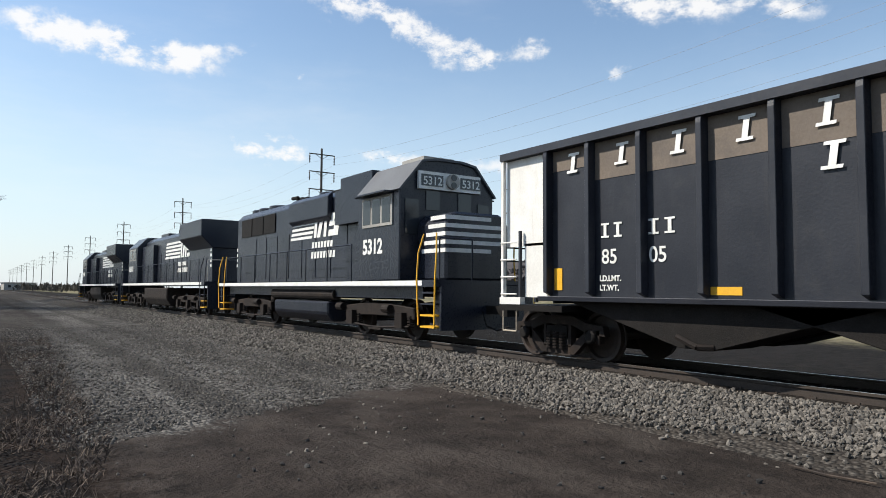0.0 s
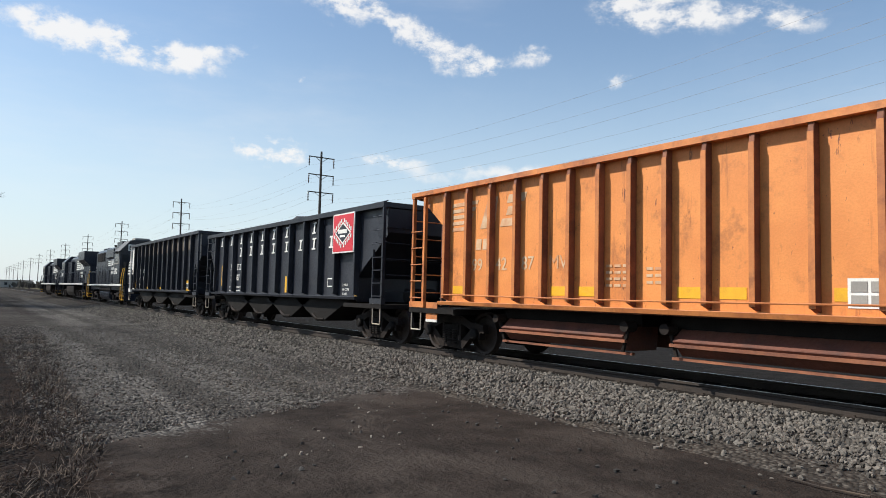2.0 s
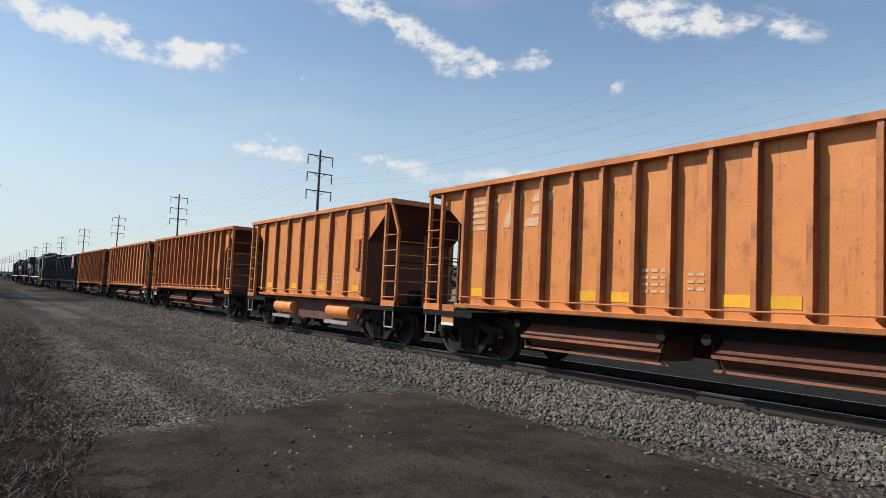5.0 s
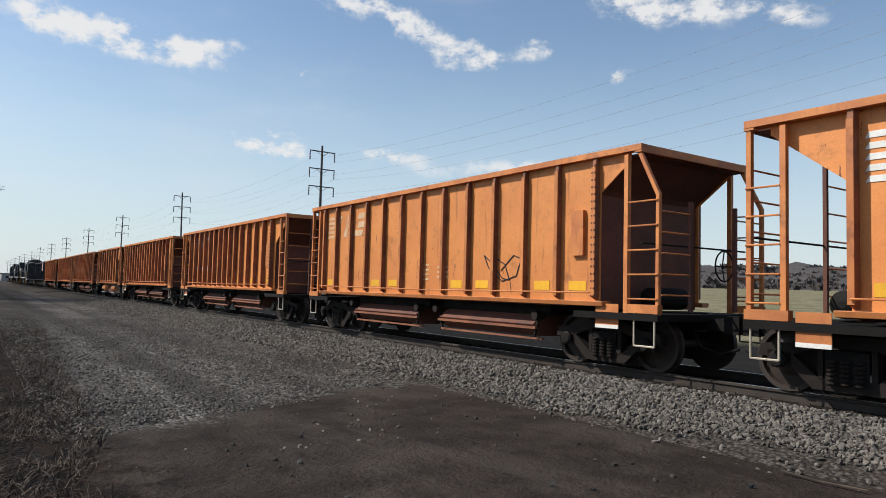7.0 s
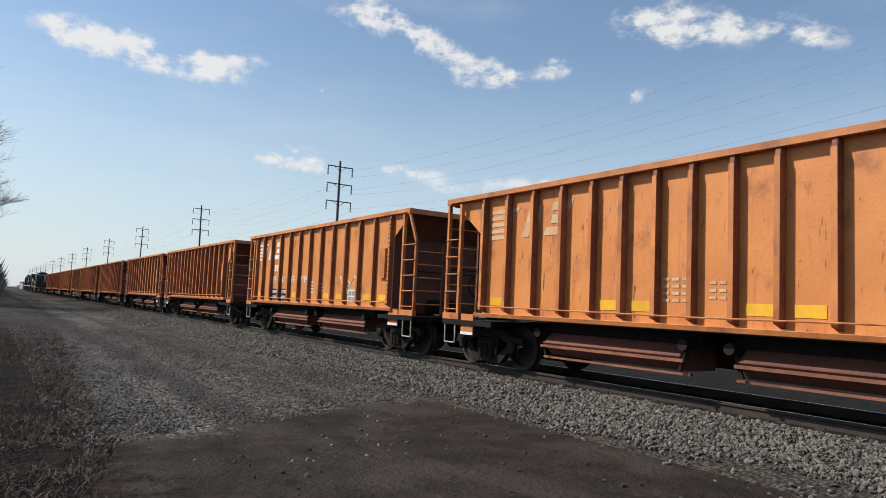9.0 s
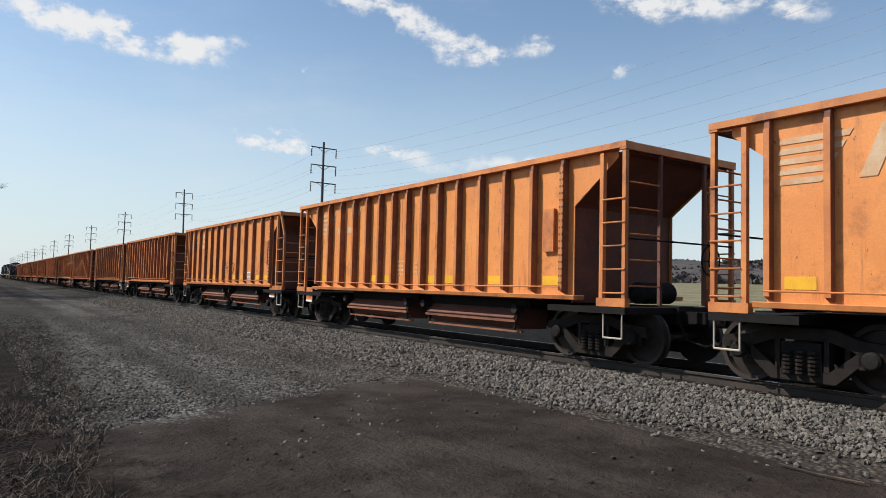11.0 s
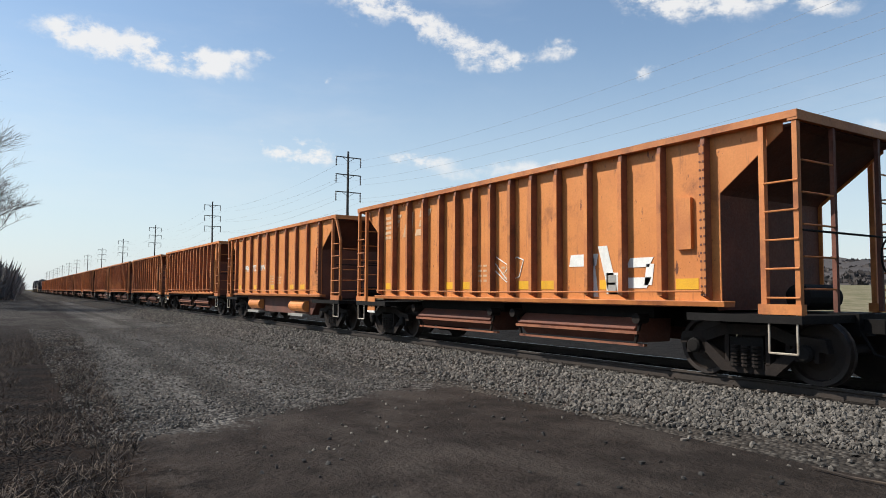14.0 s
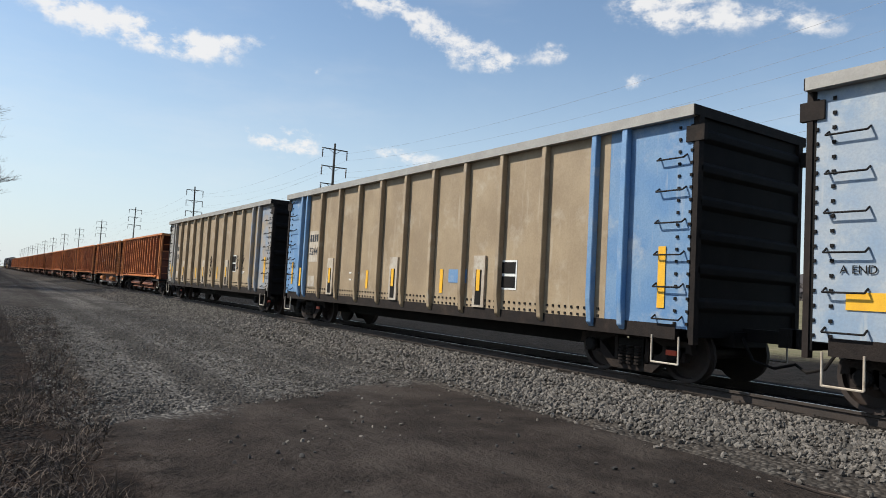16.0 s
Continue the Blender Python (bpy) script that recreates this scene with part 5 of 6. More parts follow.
def make_black_cars():
    # the taller car with a pale front end and a brown band
    a, L = 10.7, 16.05
    h = L / 2
    ribs = [1.3] + [2.35 + 1.12 * i for i in range(12)]
    car = make_hopper("coal_hopper_car", L, 4.03, 1.1, "black", "black", "steel", ribs, (1.25, 1.6), "low", "black coal hopper car with pale front end and brown band", "rail car", "black coal hopper cars", 3, False, "white")
    plate("front_end_panel", h - 0.08, h - 1.24, 2.15, 3.88, -1.41, "white", car, 0, "whitewashed side panel of the front end", 0.03)
    plate("front_end_panel", h - 0.62, h - 1.24, 1.16, 2.2, -1.41, "white", car, 0, "whitewashed side panel of the front end", 0.03)
    for i, (p, q) in enumerate(zip(ribs, ribs[1:] + [L - 1.6])):
        if q - p > 0.4 and i < 12:
            plate("dusty_band", h - p - 0.06, h - q + 0.06, 3.22 if i > 0 else 3.5, 3.88, -1.392, "dusty", car, 0, "brown dusty band under the top chord")
    word = [(1.85 + 1.12 * k, 3.42, 0.3, 0.36) for k in (0, 1, 2, 3, 4, 5, 6, 8)]
    big_letters(car, [(h - y + 0.1, z, w, g) for y, z, w, g in word], -1.42)
    big_letters(car, [(h - 1.9 - 1.12 * k + 0.1, 2.85 if k > 3 else 2.85, 0.32, 0.36) for k in range(4, 12)], -1.42)
    big_letters(car, [(h - 2.55, 2.2, 0.20, 0.25)], -1.4, 0.0)
    big_letters(car, [(h - 2.83, 2.2, 0.20, 0.25)], -1.4, 0.0)
    big_letters(car, [(h - 3.55, 2.2, 0.23, 0.25)], -1.4, 0.0)
    big_letters(car, [(h - 3.86, 2.2, 0.22, 0.25)], -1.4, 0.0)
    writing("road_number", "85", 0.26, "letter", car, -1.4, h - 2.55, 1.76)
    writing("road_number", "05", 0.26, "letter", car, -1.4, h - 3.55, 1.76)
    writing("stencil", "LD.LMT.", 0.1, "letter", car, -1.4, h - 2.5, 1.46)
    writing("stencil", "LT.WT.", 0.1, "letter", car, -1.4, h - 2.5, 1.3)
    plate("reflector", h - 1.4, h - 1.6, 1.3, 1.7, -1.4, "yellow", car)
    reflectors(car, L, [4.9, 8.2], 1.24, -1.394, 0.5, 0.12)
    plate("placard", h - 13.6, h - 14.3, 1.3, 1.7, -1.4, "yellow", car, 0, "yellow placard with dark panes")
    plate("placard_border", h - 13.64, h - 14.26, 1.32, 1.56, -1.407, "letter", car)
    plate("placard_pane", h - 13.67, h - 13.92, 1.36, 1.53, -1.414, "black", car)
    plate("placard_pane", h - 13.96, h - 14.22, 1.36, 1.53, -1.414, "black", car)
    plate("reflector", h - 13.6, h - 14.2, 1.2, 1.28, -1.4, "yellow", car)
    TRAIN.append((car, a - h))
    # the longer car heaped with coal, with a red sign
    a, L = -6.86, 15.76
    h = L / 2
    ribs = [1.15, 2.35, 3.55, 4.72, 5.9, 7.08, 8.26, 9.44, 10.62, 11.75, 12.88, 14.15]
    car = make_hopper("coal_hopper_car", L, 3.68, 1.1, "black", "black", "steel", ribs, (0.95, 1.65), "low", "black open-top coal hopper car heaped with coal, bearing a red sign", "rail car", "black coal hopper cars", 4, True)
    for k, y in enumerate((1.55, 2.85, 4.05, 5.2, 6.4, 7.55, 8.75, 11.0)):
        big_letters(car, [(h - y, 3.12, 0.3, 0.36)], -1.42)
    for k, y in enumerate((4.05, 5.2, 6.4, 7.55, 8.75, 9.95, 11.0, 12.25)):
        big_letters(car, [(h - y, 2.62, 0.32, 0.36)], -1.42)
    for y in (2.95, 3.2, 3.75, 4.02):
        big_letters(car, [(h - y, 2.1, 0.19, 0.23)], -1.4, 0.0)
    writing("road_number", "75", 0.25, "letter", car, -1.4, h - 2.95, 1.68)
    writing("road_number", "67", 0.25, "letter", car, -1.4, h - 3.72, 1.68)
    small_print(car, h - 2.85, 1.25, -1.394, 2, 0.5, "letter", 0.14)
    small_print(car, h - 3.75, 1.25, -1.394, 2, 0.55, "letter", 0.14)
    for y, z0, z1 in ((1.75, 1.45, 2.3), (5.65, 1.3, 1.75), (8.85, 1.25, 1.8), (10.5, 1.25, 1.8), (13.98, 1.2, 2.1)):
        plate("reflector", h - y, h - y - 0.16, z0, z1, -1.4, "yellow", car)
    plate("data_plate", h - 12.2, h - 12.7, 1.45, 1.72, -1.4, "letter", car, 0, "white framed data plate")
    plate("data_plate_inner", h - 12.24, h - 12.66, 1.49, 1.68, -1.408, "black", car)
    for k, word in enumerate(("SHOES", "HF COMP", "2 INCH")):
        writing("stencil", word, 0.075, "letter", car, -1.4, h - 13.2, 1.22 + 0.13 * k, bold=0.0)
    sign = plate("sign_board", h - 12.87, h - 14.2, 2.42, 3.55, -1.57, "letter", car, 0, "square red sign with a black diamond", 0.03)
    s = plate("sign_field", h - 12.91, h - 14.16, 2.46, 3.51, -1.602, "red", sign, 0, "", 0.004)
    cy, cz = h - 13.535, 2.985
    part("sign_diamond", P([(cy + 0.5, cz), (cy, cz + 0.32), (cy - 0.5, cz), (cy, cz - 0.32)], "x", -1.612, -1.607), "letter", sign)
    part("sign_diamond", P([(cy + 0.42, cz), (cy, cz + 0.265), (cy - 0.42, cz), (cy, cz - 0.265)], "x", -1.618, -1.613), "black", sign)
    plate("sign_bar", cy + 0.27, cy - 0.27, cz - 0.01, cz + 0.1, -1.62, "letter", sign)
    plate("sign_bar", cy + 0.16, cy - 0.16, cz - 0.12, cz - 0.06, -1.62, "letter", sign)
    for s1 in (-1, 1):
        for s2 in (-1, 1):
            n = 5
            for k in range(n):
                t0 = (k + 0.15) / n
                y0 = cy + s1 * 0.52 * (1 - t0)
                z0 = cz + s2 * (0.09 + 0.32 * t0)
                plate("sign_letter", y0 + 0.03, y0 - 0.03, z0 - 0.055, z0 + 0.055, -1.612, "letter", sign)
    TRAIN.append((car, a - h))


def make_gondola(L, variant):
    """A high-sided steel gondola: tan sides with posts, blue end panels with riveted edges and grab irons."""
    label = {"tan": "tall dusty tan steel gondola car with worn pale end panels", "blue": "tall dusty tan steel gondola car with faded blue end panels", "pale": "tall tan steel gondola car with chalky pale blue end panels"}[variant]
    car = tagged(new("gondola_car"), label, "rail car", "tall gondola cars")
    h, top, low, W, S = L / 2, 4.3, 0.76, 1.58, 1.44
    end_col = {"blue": "blue", "pale": "chalky", "tan": "patchy"}[variant]
    posts = [1.35, 1.78] + [2.95 + 1.29 * i for i in range(10)] + [15.25]
    for s in (-1, 1):
        a, b = sorted((s * S, s * (S - 0.03)))
        part("side_sheet", B((a, b, -h + 1.75, h - 1.35, low + 0.1, top - 0.1)), "tan", car)
        part("end_panel", B((a - 0.003 * s, b, h - 1.349, h - 0.02, low + 0.12, top - 0.1)), end_col if variant != "tan" else "galv", car, "faded riveted end panel of the side", 0.004)
        part("end_panel", B((a - 0.003 * s, b, -h + 0.02, -h + 1.749, low + 0.12, top - 0.1)), end_col, car, "faded riveted end panel of the side", 0.004)
        a, b = sorted((s * W, s * (S - 0.06)))
        part("top_chord", B((a, b, -h, h, top - 0.17, top)), "galv", car, "bare grey steel top chord", 0.02)
        a, b = sorted((s * (S + 0.012), s * (S - 0.1)))
        part("side_sill", B((a, b, -h + 0.3, h - 0.3, low - 0.05, low + 0.18)), "truck", car, "", 0.01)
        for k in posts:
            y = h - k
            pts = [(s * S, low + 0.02), (s * (W - 0.06), low + 0.1), (s * (W - 0.01), low + 0.5), (s * (W - 0.01), top - 0.4), (s * (W - 0.02), top - 0.16), (s * S, top - 0.16)]
            blue = k < 2 or k > 14.5
            part("side_post", P(pts, "y", y - 0.06, y + 0.06), (end_col if variant != "tan" or k > 14.5 else "galv") if blue else "tan", car, "", 0.012)
        bm = bmesh.new()
        for z in (low + 0.22, low + 0.34):
            y = -h + 1.9
            while y < h - 1.5:
                box(bm, *sorted((s * S, s * (S + 0.016))), y - 0.022, y + 0.022, z - 0.022, z + 0.022)
                y += 0.16
        for ye in (-h + 0.1, -h + 0.32, h - 0.1, h - 0.32):
            z = low + 0.2
            while z < top - 0.25:
                box(bm, *sorted((s * S, s * (S + 0.018))), ye - 0.022, ye + 0.022, z - 0.022, z + 0.022)
                z += 0.19
        tagged(part("riveting", bm, "steel", car, "rows of round rivet heads"), kind="stuff")
        for ye, w in ((-h + 0.44, 0.5), (h - 0.5, 0.5)):
            for k in range(6):
                z = low + 0.25 + k * 0.5
                part("grab_iron", rods([[(s * S, ye - w / 2, z + 0.06), (s * (S + 0.09), ye - w / 2, z), (s * (S + 0.09), ye + w / 2, z), (s * S, ye + w / 2, z + 0.06)]], 0.014, 5), "steel", car)
            stirrup(car, s * (W - 0.08), ye, 0.5, low, 0.42)
    for s in (-1, 1):
        ye = s * h
        part("end_sheet", B((-S, S, *sorted((ye - s * 0.03, ye - s * 0.09)), low, top - 0.1)), "steel", car, "dark corrugated end wall")
        part("end_chord", B((-W + 0.006, W - 0.006, *sorted((ye + s * 0.02, ye - s * 0.12)), top - 0.165, top - 0.006)), "truck", car, "", 0.018)
        for k in range(6):
            z = low + 0.5 + k * 0.52
            part("end_rib", P([(ye - s * 0.03, z - 0.12), (ye + s * 0.03, z - 0.05), (ye + s * 0.03, z + 0.05), (ye - s * 0.03, z + 0.12)], "x", -S + 0.05, S - 0.05), "steel", car, "", 0.01)
        for sx in (-1, 1):
            part("corner_post", B((*sorted((sx * (S + 0.02), sx * (S - 0.1))), *sorted((ye + s * 0.03, ye - s * 0.05)), low - 0.1, top - 0.16)), "truck", car, "dark corner post", 0.012)
            part("corner_bracket", B((*sorted((sx * (S + 0.03), sx * (S - 0.05))), *sorted((ye + s * 0.12, ye - s * 0.2)), top - 0.55, top - 0.3)), "truck", car, "", 0.012)
    part("floor", B((-S + 0.03, S - 0.03, -h + 0.1, h - 0.1, low + 0.1, low + 0.18)), "steel", car)
    part("centre_sill", P([(-h - 0.05, 0.86), (-h - 0.05, 0.62), (-h + 2.9, 0.62), (-h + 3.3, 0.40), (h - 3.3, 0.40), (h - 2.9, 0.62), (h + 0.05, 0.62), (h + 0.05, 0.86)], "x", -0.45, 0.45), "steel", car)
    # side marks
    x = -S - 0.003
    plate("stencil_panel", h - 1.95, h - 2.72, 1.95, 2.95, x, "worn", car, 0, "pale worn stencil panel")
    writing("road_number", "5024" if variant == "tan" else "5244", 0.24, "black", car, x - 0.01, h - 2.0, 2.18)
    for k in range(4):
        plate("reporting_mark", h - 2.02 - k * 0.17, h - 2.13 - k * 0.17, 2.6, 2.83, x - 0.008, "black", car)
    plate("stencil_panel", h - 2.0, h - 2.5, 1.15, 1.5, x, "worn", car, 0, "pale worn stencil panel")
    for y, z0, z1 in ((0.55, 1.2, 1.95), (1.52, 1.15, 1.75), (6.05, 1.2, 1.7), (9.75, 1.2, 1.75))[1 if variant == "pale" else 0:]:
        plate("reflector", h - y, h - y - 0.12, z0, z1, x - (0.115 if y == 1.52 else 0.004), "yellow", car, 0, "yellow reflector strip")
    plate("reflector", -h + 0.66, -h + 0.52, 1.18, 2.15, x - 0.004, "yellow", car, 0, "yellow reflector strip")
    for y in (3.75, 7.62, 11.3):
        frame_part = plate("lock_pocket", h - y + 0.2, h - y - 0.2, 0.95, 2.05, x, "worn", car, 0, "pale steel lock pocket on the side", 0.05)
        plate("pocket_slot", h - y + 0.1, h - y - 0.1, 1.0, 1.75, x - 0.051, "steel", frame_part)
        plate("reflector", h - y + 0.06, h - y - 0.06, 1.3, 1.75, x - 0.059, "yellow", frame_part)
    if variant == "tan":
        for y0, z0, ry, rz, n, shade in ((8.75, 1.75, 0.26, 0.5, 26, "truck"), (12.9, 1.95, 0.55, 0.3, 22, "truck"), (13.2, 1.55, 0.5, 0.06, 10, "letter")):
            bm = bmesh.new()
            pts = [(x - 0.006, h - y0 - ry * math.sin(k * 1.9) - 0.02 * k * ry, z0 + rz * math.cos(k * 1.13 + 0.4)) for k in range(n)]
            for p, q in zip(pts, pts[1:]):
                rod(bm, p, q, 0.007, 4)
            part("paint_scrawl", bm, shade, car, "thin sprayed scrawl")
        plate("data_plate", h - 11.95, h - 12.5, 1.55, 2.25, x, "letter", car, 0, "stencilled data box")
        plate("data_plate_inner", h - 11.99, h - 12.46, 1.59, 1.88, x - 0.008, "steel", car)
        plate("data_plate_inner", h - 11.99, h - 12.46, 1.95, 2.21, x - 0.008, "steel", car)
    if variant == "pale":
        plate("reflector", h - 0.5, h - 1.15, 1.3, 1.52, x - 0.004, "yellow", car, 0, "level yellow reflector strip")
    if variant != "tan":
        plate("data_plate", h - 11.95, h - 12.5, 1.35, 1.95, x, "letter", car, 0, "stencilled data box")
        plate("data_plate_inner", h - 11.99, h - 12.46, 1.39, 1.62, x - 0.008, "steel", car)
        plate("data_plate_inner", h - 11.99, h - 12.46, 1.68, 1.91, x - 0.008, "steel", car)
        writing("end_mark", "A END", 0.11, "steel", car, x - 0.01, h - 0.42, 1.75, bold=0.0)
        plate("repair_patch", h - 10.1, h - 10.8, 1.45, 1.75, x - 0.001, "blue", car)
    small_print(car, h - 5.0, 1.4, x, 2, 0.7, "letter", 0.2, 0.1)
    for s in (-1, 1):
        make_truck(car, s * (h - 1.45))
        part("bearing_marker", B((-1.2, -1.16, s * (h - 1.45) - 0.99, s * (h - 1.45) - 0.8, 0.44, 0.52)), "lamp_red", car, "small orange bearing marker", 0.01)
    couplers(car, h)
    return car


def make_gondolas():
    L = 16.6
    g1 = make_gondola(L, "tan")
    TRAIN.append((g1, -262.8 - L / 2))
    g2 = make_gondola(L, "blue")
    g3 = make_gondola(L, "pale")
    TRAIN.append((g2, -281.03 - L / 2))
    TRAIN.append((g3, -299.32 - L / 2))


# ---- locomotives ----
def loco_truck(car, y, axles, base, r=0.508):
    truck = part("truck_frame", B((-0.75, 0.75, y - 0.25, y + 0.25, r, r + 0.3)), "steel", car, "", 0.02)
    span = base * (axles - 1)
    for s in (-1, 1):
        x = s * 1.08
        pts = [(y - span / 2 - 0.55, r + 0.02), (y - span / 2 - 0.5, r + 0.32), (y - 0.6, r + 0.42), (y + 0.6, r + 0.42), (y + span / 2 + 0.5, r + 0.32), (y + span / 2 + 0.55, r + 0.02), (y + 0.5, r + 0.08), (y - 0.5, r + 0.08)]
        beam = part("side_frame", P(pts, "x", x - 0.09, x + 0.09), "truck", truck, "cast truck side frame", 0.02)
        for i in range(axles):
            k = y - span / 2 + i * base
            part("journal_box", B((*sorted((x + s * 0.05, x + s * 0.24)), k - 0.17, k + 0.17, r - 0.2, r + 0.2)), "truck", beam, "", 0.03)
            for d in (-0.33, 0.33):
                bm = bmesh.new()
                for j in range(5):
                    lathe(bm, [(0.09, 0.0), (0.09, 0.035)], 8, x + s * 0.06, k + d, r - 0.18 + j * 0.065, "z")
                part("coil_spring", bm, "truck", beam)
            part("brake_cylinder", rods([[(x + s * 0.17, k + 0.5, r + 0.28), (x + s * 0.17, k + 0.85, r + 0.28)]], 0.11, 10), "truck", beam)
        part("brake_beam", rods([[(x + s * 0.15, y - span / 2 - 0.4, r - 0.15), (x + s * 0.15, y - 0.3, r - 0.22), (x + s * 0.15, y + 0.3, r - 0.22), (x + s * 0.15, y + span / 2 + 0.4, r - 0.15)]], 0.03, 5), "truck", beam)
        part("spring_hanger", B((*sorted((x + s * 0.1, x + s * 0.17)), y - 0.35, y + 0.35, r - 0.3, r - 0.2)), "truck", beam, "", 0.02)
    for i in range(axles):
        make_wheelset(truck, y - span / 2 + i * base, r)


def railing(car, ys, x, z0, z1, material="loco"):
    for s in (-1, 1):
        for y in ys:
            part("stanchion", rods([[(s * x, y, z0), (s * x, y, z1)]], 0.02, 6), material, car)
        part("handrail", rods([[(s * x, ys[0], z1), (s * x, ys[-1], z1)]], 0.02, 6), material, car)


def fan(car, y, z, r=0.55):
    bm = bmesh.new()
    lathe(bm, [(r, 0.0), (r, 0.16), (r * 0.93, 0.19), (r * 0.3, 0.2)], 20, 0, y, z, "z")
    part("roof_fan", bm, "loco", car, "round radiator fan housing")


def steps_end(car, y, s, deck, yellow=True):
    for sx in (-1, 1):
        for k in range(4):
            z = 0.42 + k * (deck - 0.45) / 4
            part("step", B((*sorted((sx * 1.5, sx * 1.05)), y - 0.3, y + 0.3, z - 0.02, z + 0.02)), "yellow" if k < 2 else "loco", car, "yellow edged step" if k < 2 else "")
        for d in (-0.34, 0.34):
            part("grab_rail", rods([[(sx * 1.52, y + d, 0.45), (sx * 1.54, y + d * 1.15, 1.5), (sx * 1.5, y + d * 1.15, deck + 0.65), (sx * 1.42, y + d * 0.8, deck + 1.1)]], 0.022, 6), "yellow" if yellow else "loco", car, "yellow grab rail")
        part("step_side", B((*sorted((sx * 1.02, sx * 1.06)), y - 0.36, y + 0.36, 0.36, deck)), "loco", car)


def make_road_switcher():
    """A four-axle hood locomotive whose cab end trails."""
    car = tagged(new("locomotive"), "black four-axle diesel locomotive with white stripes, cab trailing", "locomotive", "black diesel locomotives")
    h, deck = 8.35, 1.52
    part("frame", B((-1.52, 1.52, -h, h, deck - 0.16, deck)), "loco", car, "", 0.02)
    for s in (-1, 1):
        part("sill_stripe", B((*sorted((s * 1.522, s * 1.53)), -h + 0.6, h - 0.05, deck - 0.13, deck - 0.01)), "letter", car, "white stripe along the frame")
        part("frame_skirt", B((*sorted((s * 1.25, s * 1.3)), -h + 0.9, h - 0.9, deck - 0.45, deck - 0.16)), "loco", car)
    prof = [(-0.95, deck), (0.95, deck), (0.95, 4.18), (0.72, 4.42), (-0.72, 4.42), (-0.95, 4.18)]
    hood = part("long_hood", P(prof, "y", -4.4, 7.7), "loco", car, "", 0.03)
    part("filter_housing", B((-1.0, 1.0, -4.28, -2.25, 4.25, 4.7)), "loco", hood, "tall box on the hood behind the cab", 0.04)
    for s in (-1, 1):
        for k in range(9):
            y = -3.3 + k * 1.15
            part("hood_door", B((*sorted((s * 0.951, s * 0.968)), y - 0.52, y + 0.52, deck + 0.15, 3.25)), "loco", hood, "", 0.006)
        for k in range(3):
            part("radiator_grille", B((*sorted((s * 0.951, s * 0.985)), 3.3 + k * 1.3, 4.5 + k * 1.3, 3.4, 4.12)), "steel", hood, "", 0.008)
        part("air_intake", B((*sorted((s * 0.95, s * 1.15)), -4.3, -2.2, 3.25, 4.3)), "loco", hood, "boxed air intake", 0.03)
        part("blower_bulge", B((*sorted((s * 0.95, s * 1.12)), -4.3, -2.9, deck, 2.6)), "loco", hood, "", 0.03)
        part("dynamic_brake_bulge", P([(s * 0.94, 3.45), (s * 1.12, 3.6), (s * 1.12, 4.25), (s * 0.94, 4.4)], "y", -1.6, 1.6), "loco", hood, "", 0.02)
    part("exhaust_stack", B((-0.3, 0.3, 1.9, 2.6, 4.4, 4.66)), "steel", hood, "", 0.02)
    part("exhaust_stack", B((-0.3, 0.3, -1.0, -0.3, 4.4, 4.62)), "steel", hood, "", 0.02)
    for y in (0.2, 5.0, 6.2, 7.0):
        fan(hood, y, 4.42)
    part("horn", rods([[(-0.25, 2.9, 4.42), (-0.25, 2.9, 4.72), (-0.25, 3.4, 4.74)], [(0.0, 3.0, 4.72), (0.0, 3.5, 4.74)]], 0.07, 8), "steel", hood)
    # cab
    cab_prof = [(-1.5, deck), (1.5, deck), (1.5, 3.85), (0.85, 4.6), (0.4, 4.68), (-0.4, 4.68), (-0.85, 4.6), (-1.5, 3.85)]
    cab = part("cab", P(cab_prof, "y", -6.65, -4.4), "loco", car, "", 0.03)
    part("cab_roof", P([(-1.56, 3.83), (-0.87, 4.64), (-0.4, 4.72), (0.4, 4.72), (0.87, 4.64), (1.56, 3.83), (1.52, 3.8), (0.85, 4.58), (0.4, 4.66), (-0.4, 4.66), (-0.85, 4.58), (-1.52, 3.8)], "y", -6.72, -4.33), "roof_grey", cab, "grey dusty roof sheet")
    part("roof_unit", B((-0.5, 0.5, -6.2, -5.1, 4.7, 4.86)), "galv", cab, "", 0.03)
    for s in (-1, 1):
        part("window_frame", B((*sorted((s * 1.501, s * 1.53)), -6.32, -4.72, 2.95, 3.75)), "galv", cab, "silver side window frame", 0.008)
        for k in (-6.22, -5.7, -5.18):
            part("window_pane", B((*sorted((s * 1.531, s * 1.536)), k, k + 0.42, 3.03, 3.68)), "glass", cab)
        part("sunshade", B((*sorted((s * 1.5, s * 1.78)), -6.35, -4.7, 3.78, 3.82)), "loco", cab)
        part("front_window", B((*sorted((s * 0.3, s * 0.72)), -6.68, -6.655, 3.35, 3.85)), "glass", cab)
        part("front_window", B((*sorted((s * 0.95, s * 1.35)), -6.68, -6.655, 2.7, 3.6)), "glass", cab)
    part("number_board", B((-1.0, 0.98, -6.76, -6.67, 3.88, 4.34)), "letter", cab, "white lighted number boards over the windows", 0.02)
    for x0 in (-0.93, 0.3):
        part("number_panel", B((x0, x0 + 0.68, -6.772, -6.762, 3.96, 4.26)), "glass", cab)
    bm = bmesh.new()
    lathe(bm, [(0.2, 0.0), (0.2, 0.08), (0.16, 0.1)], 16, 0.02, -6.86, 4.12, "y")
    part("headlight", bm, "galv", cab)
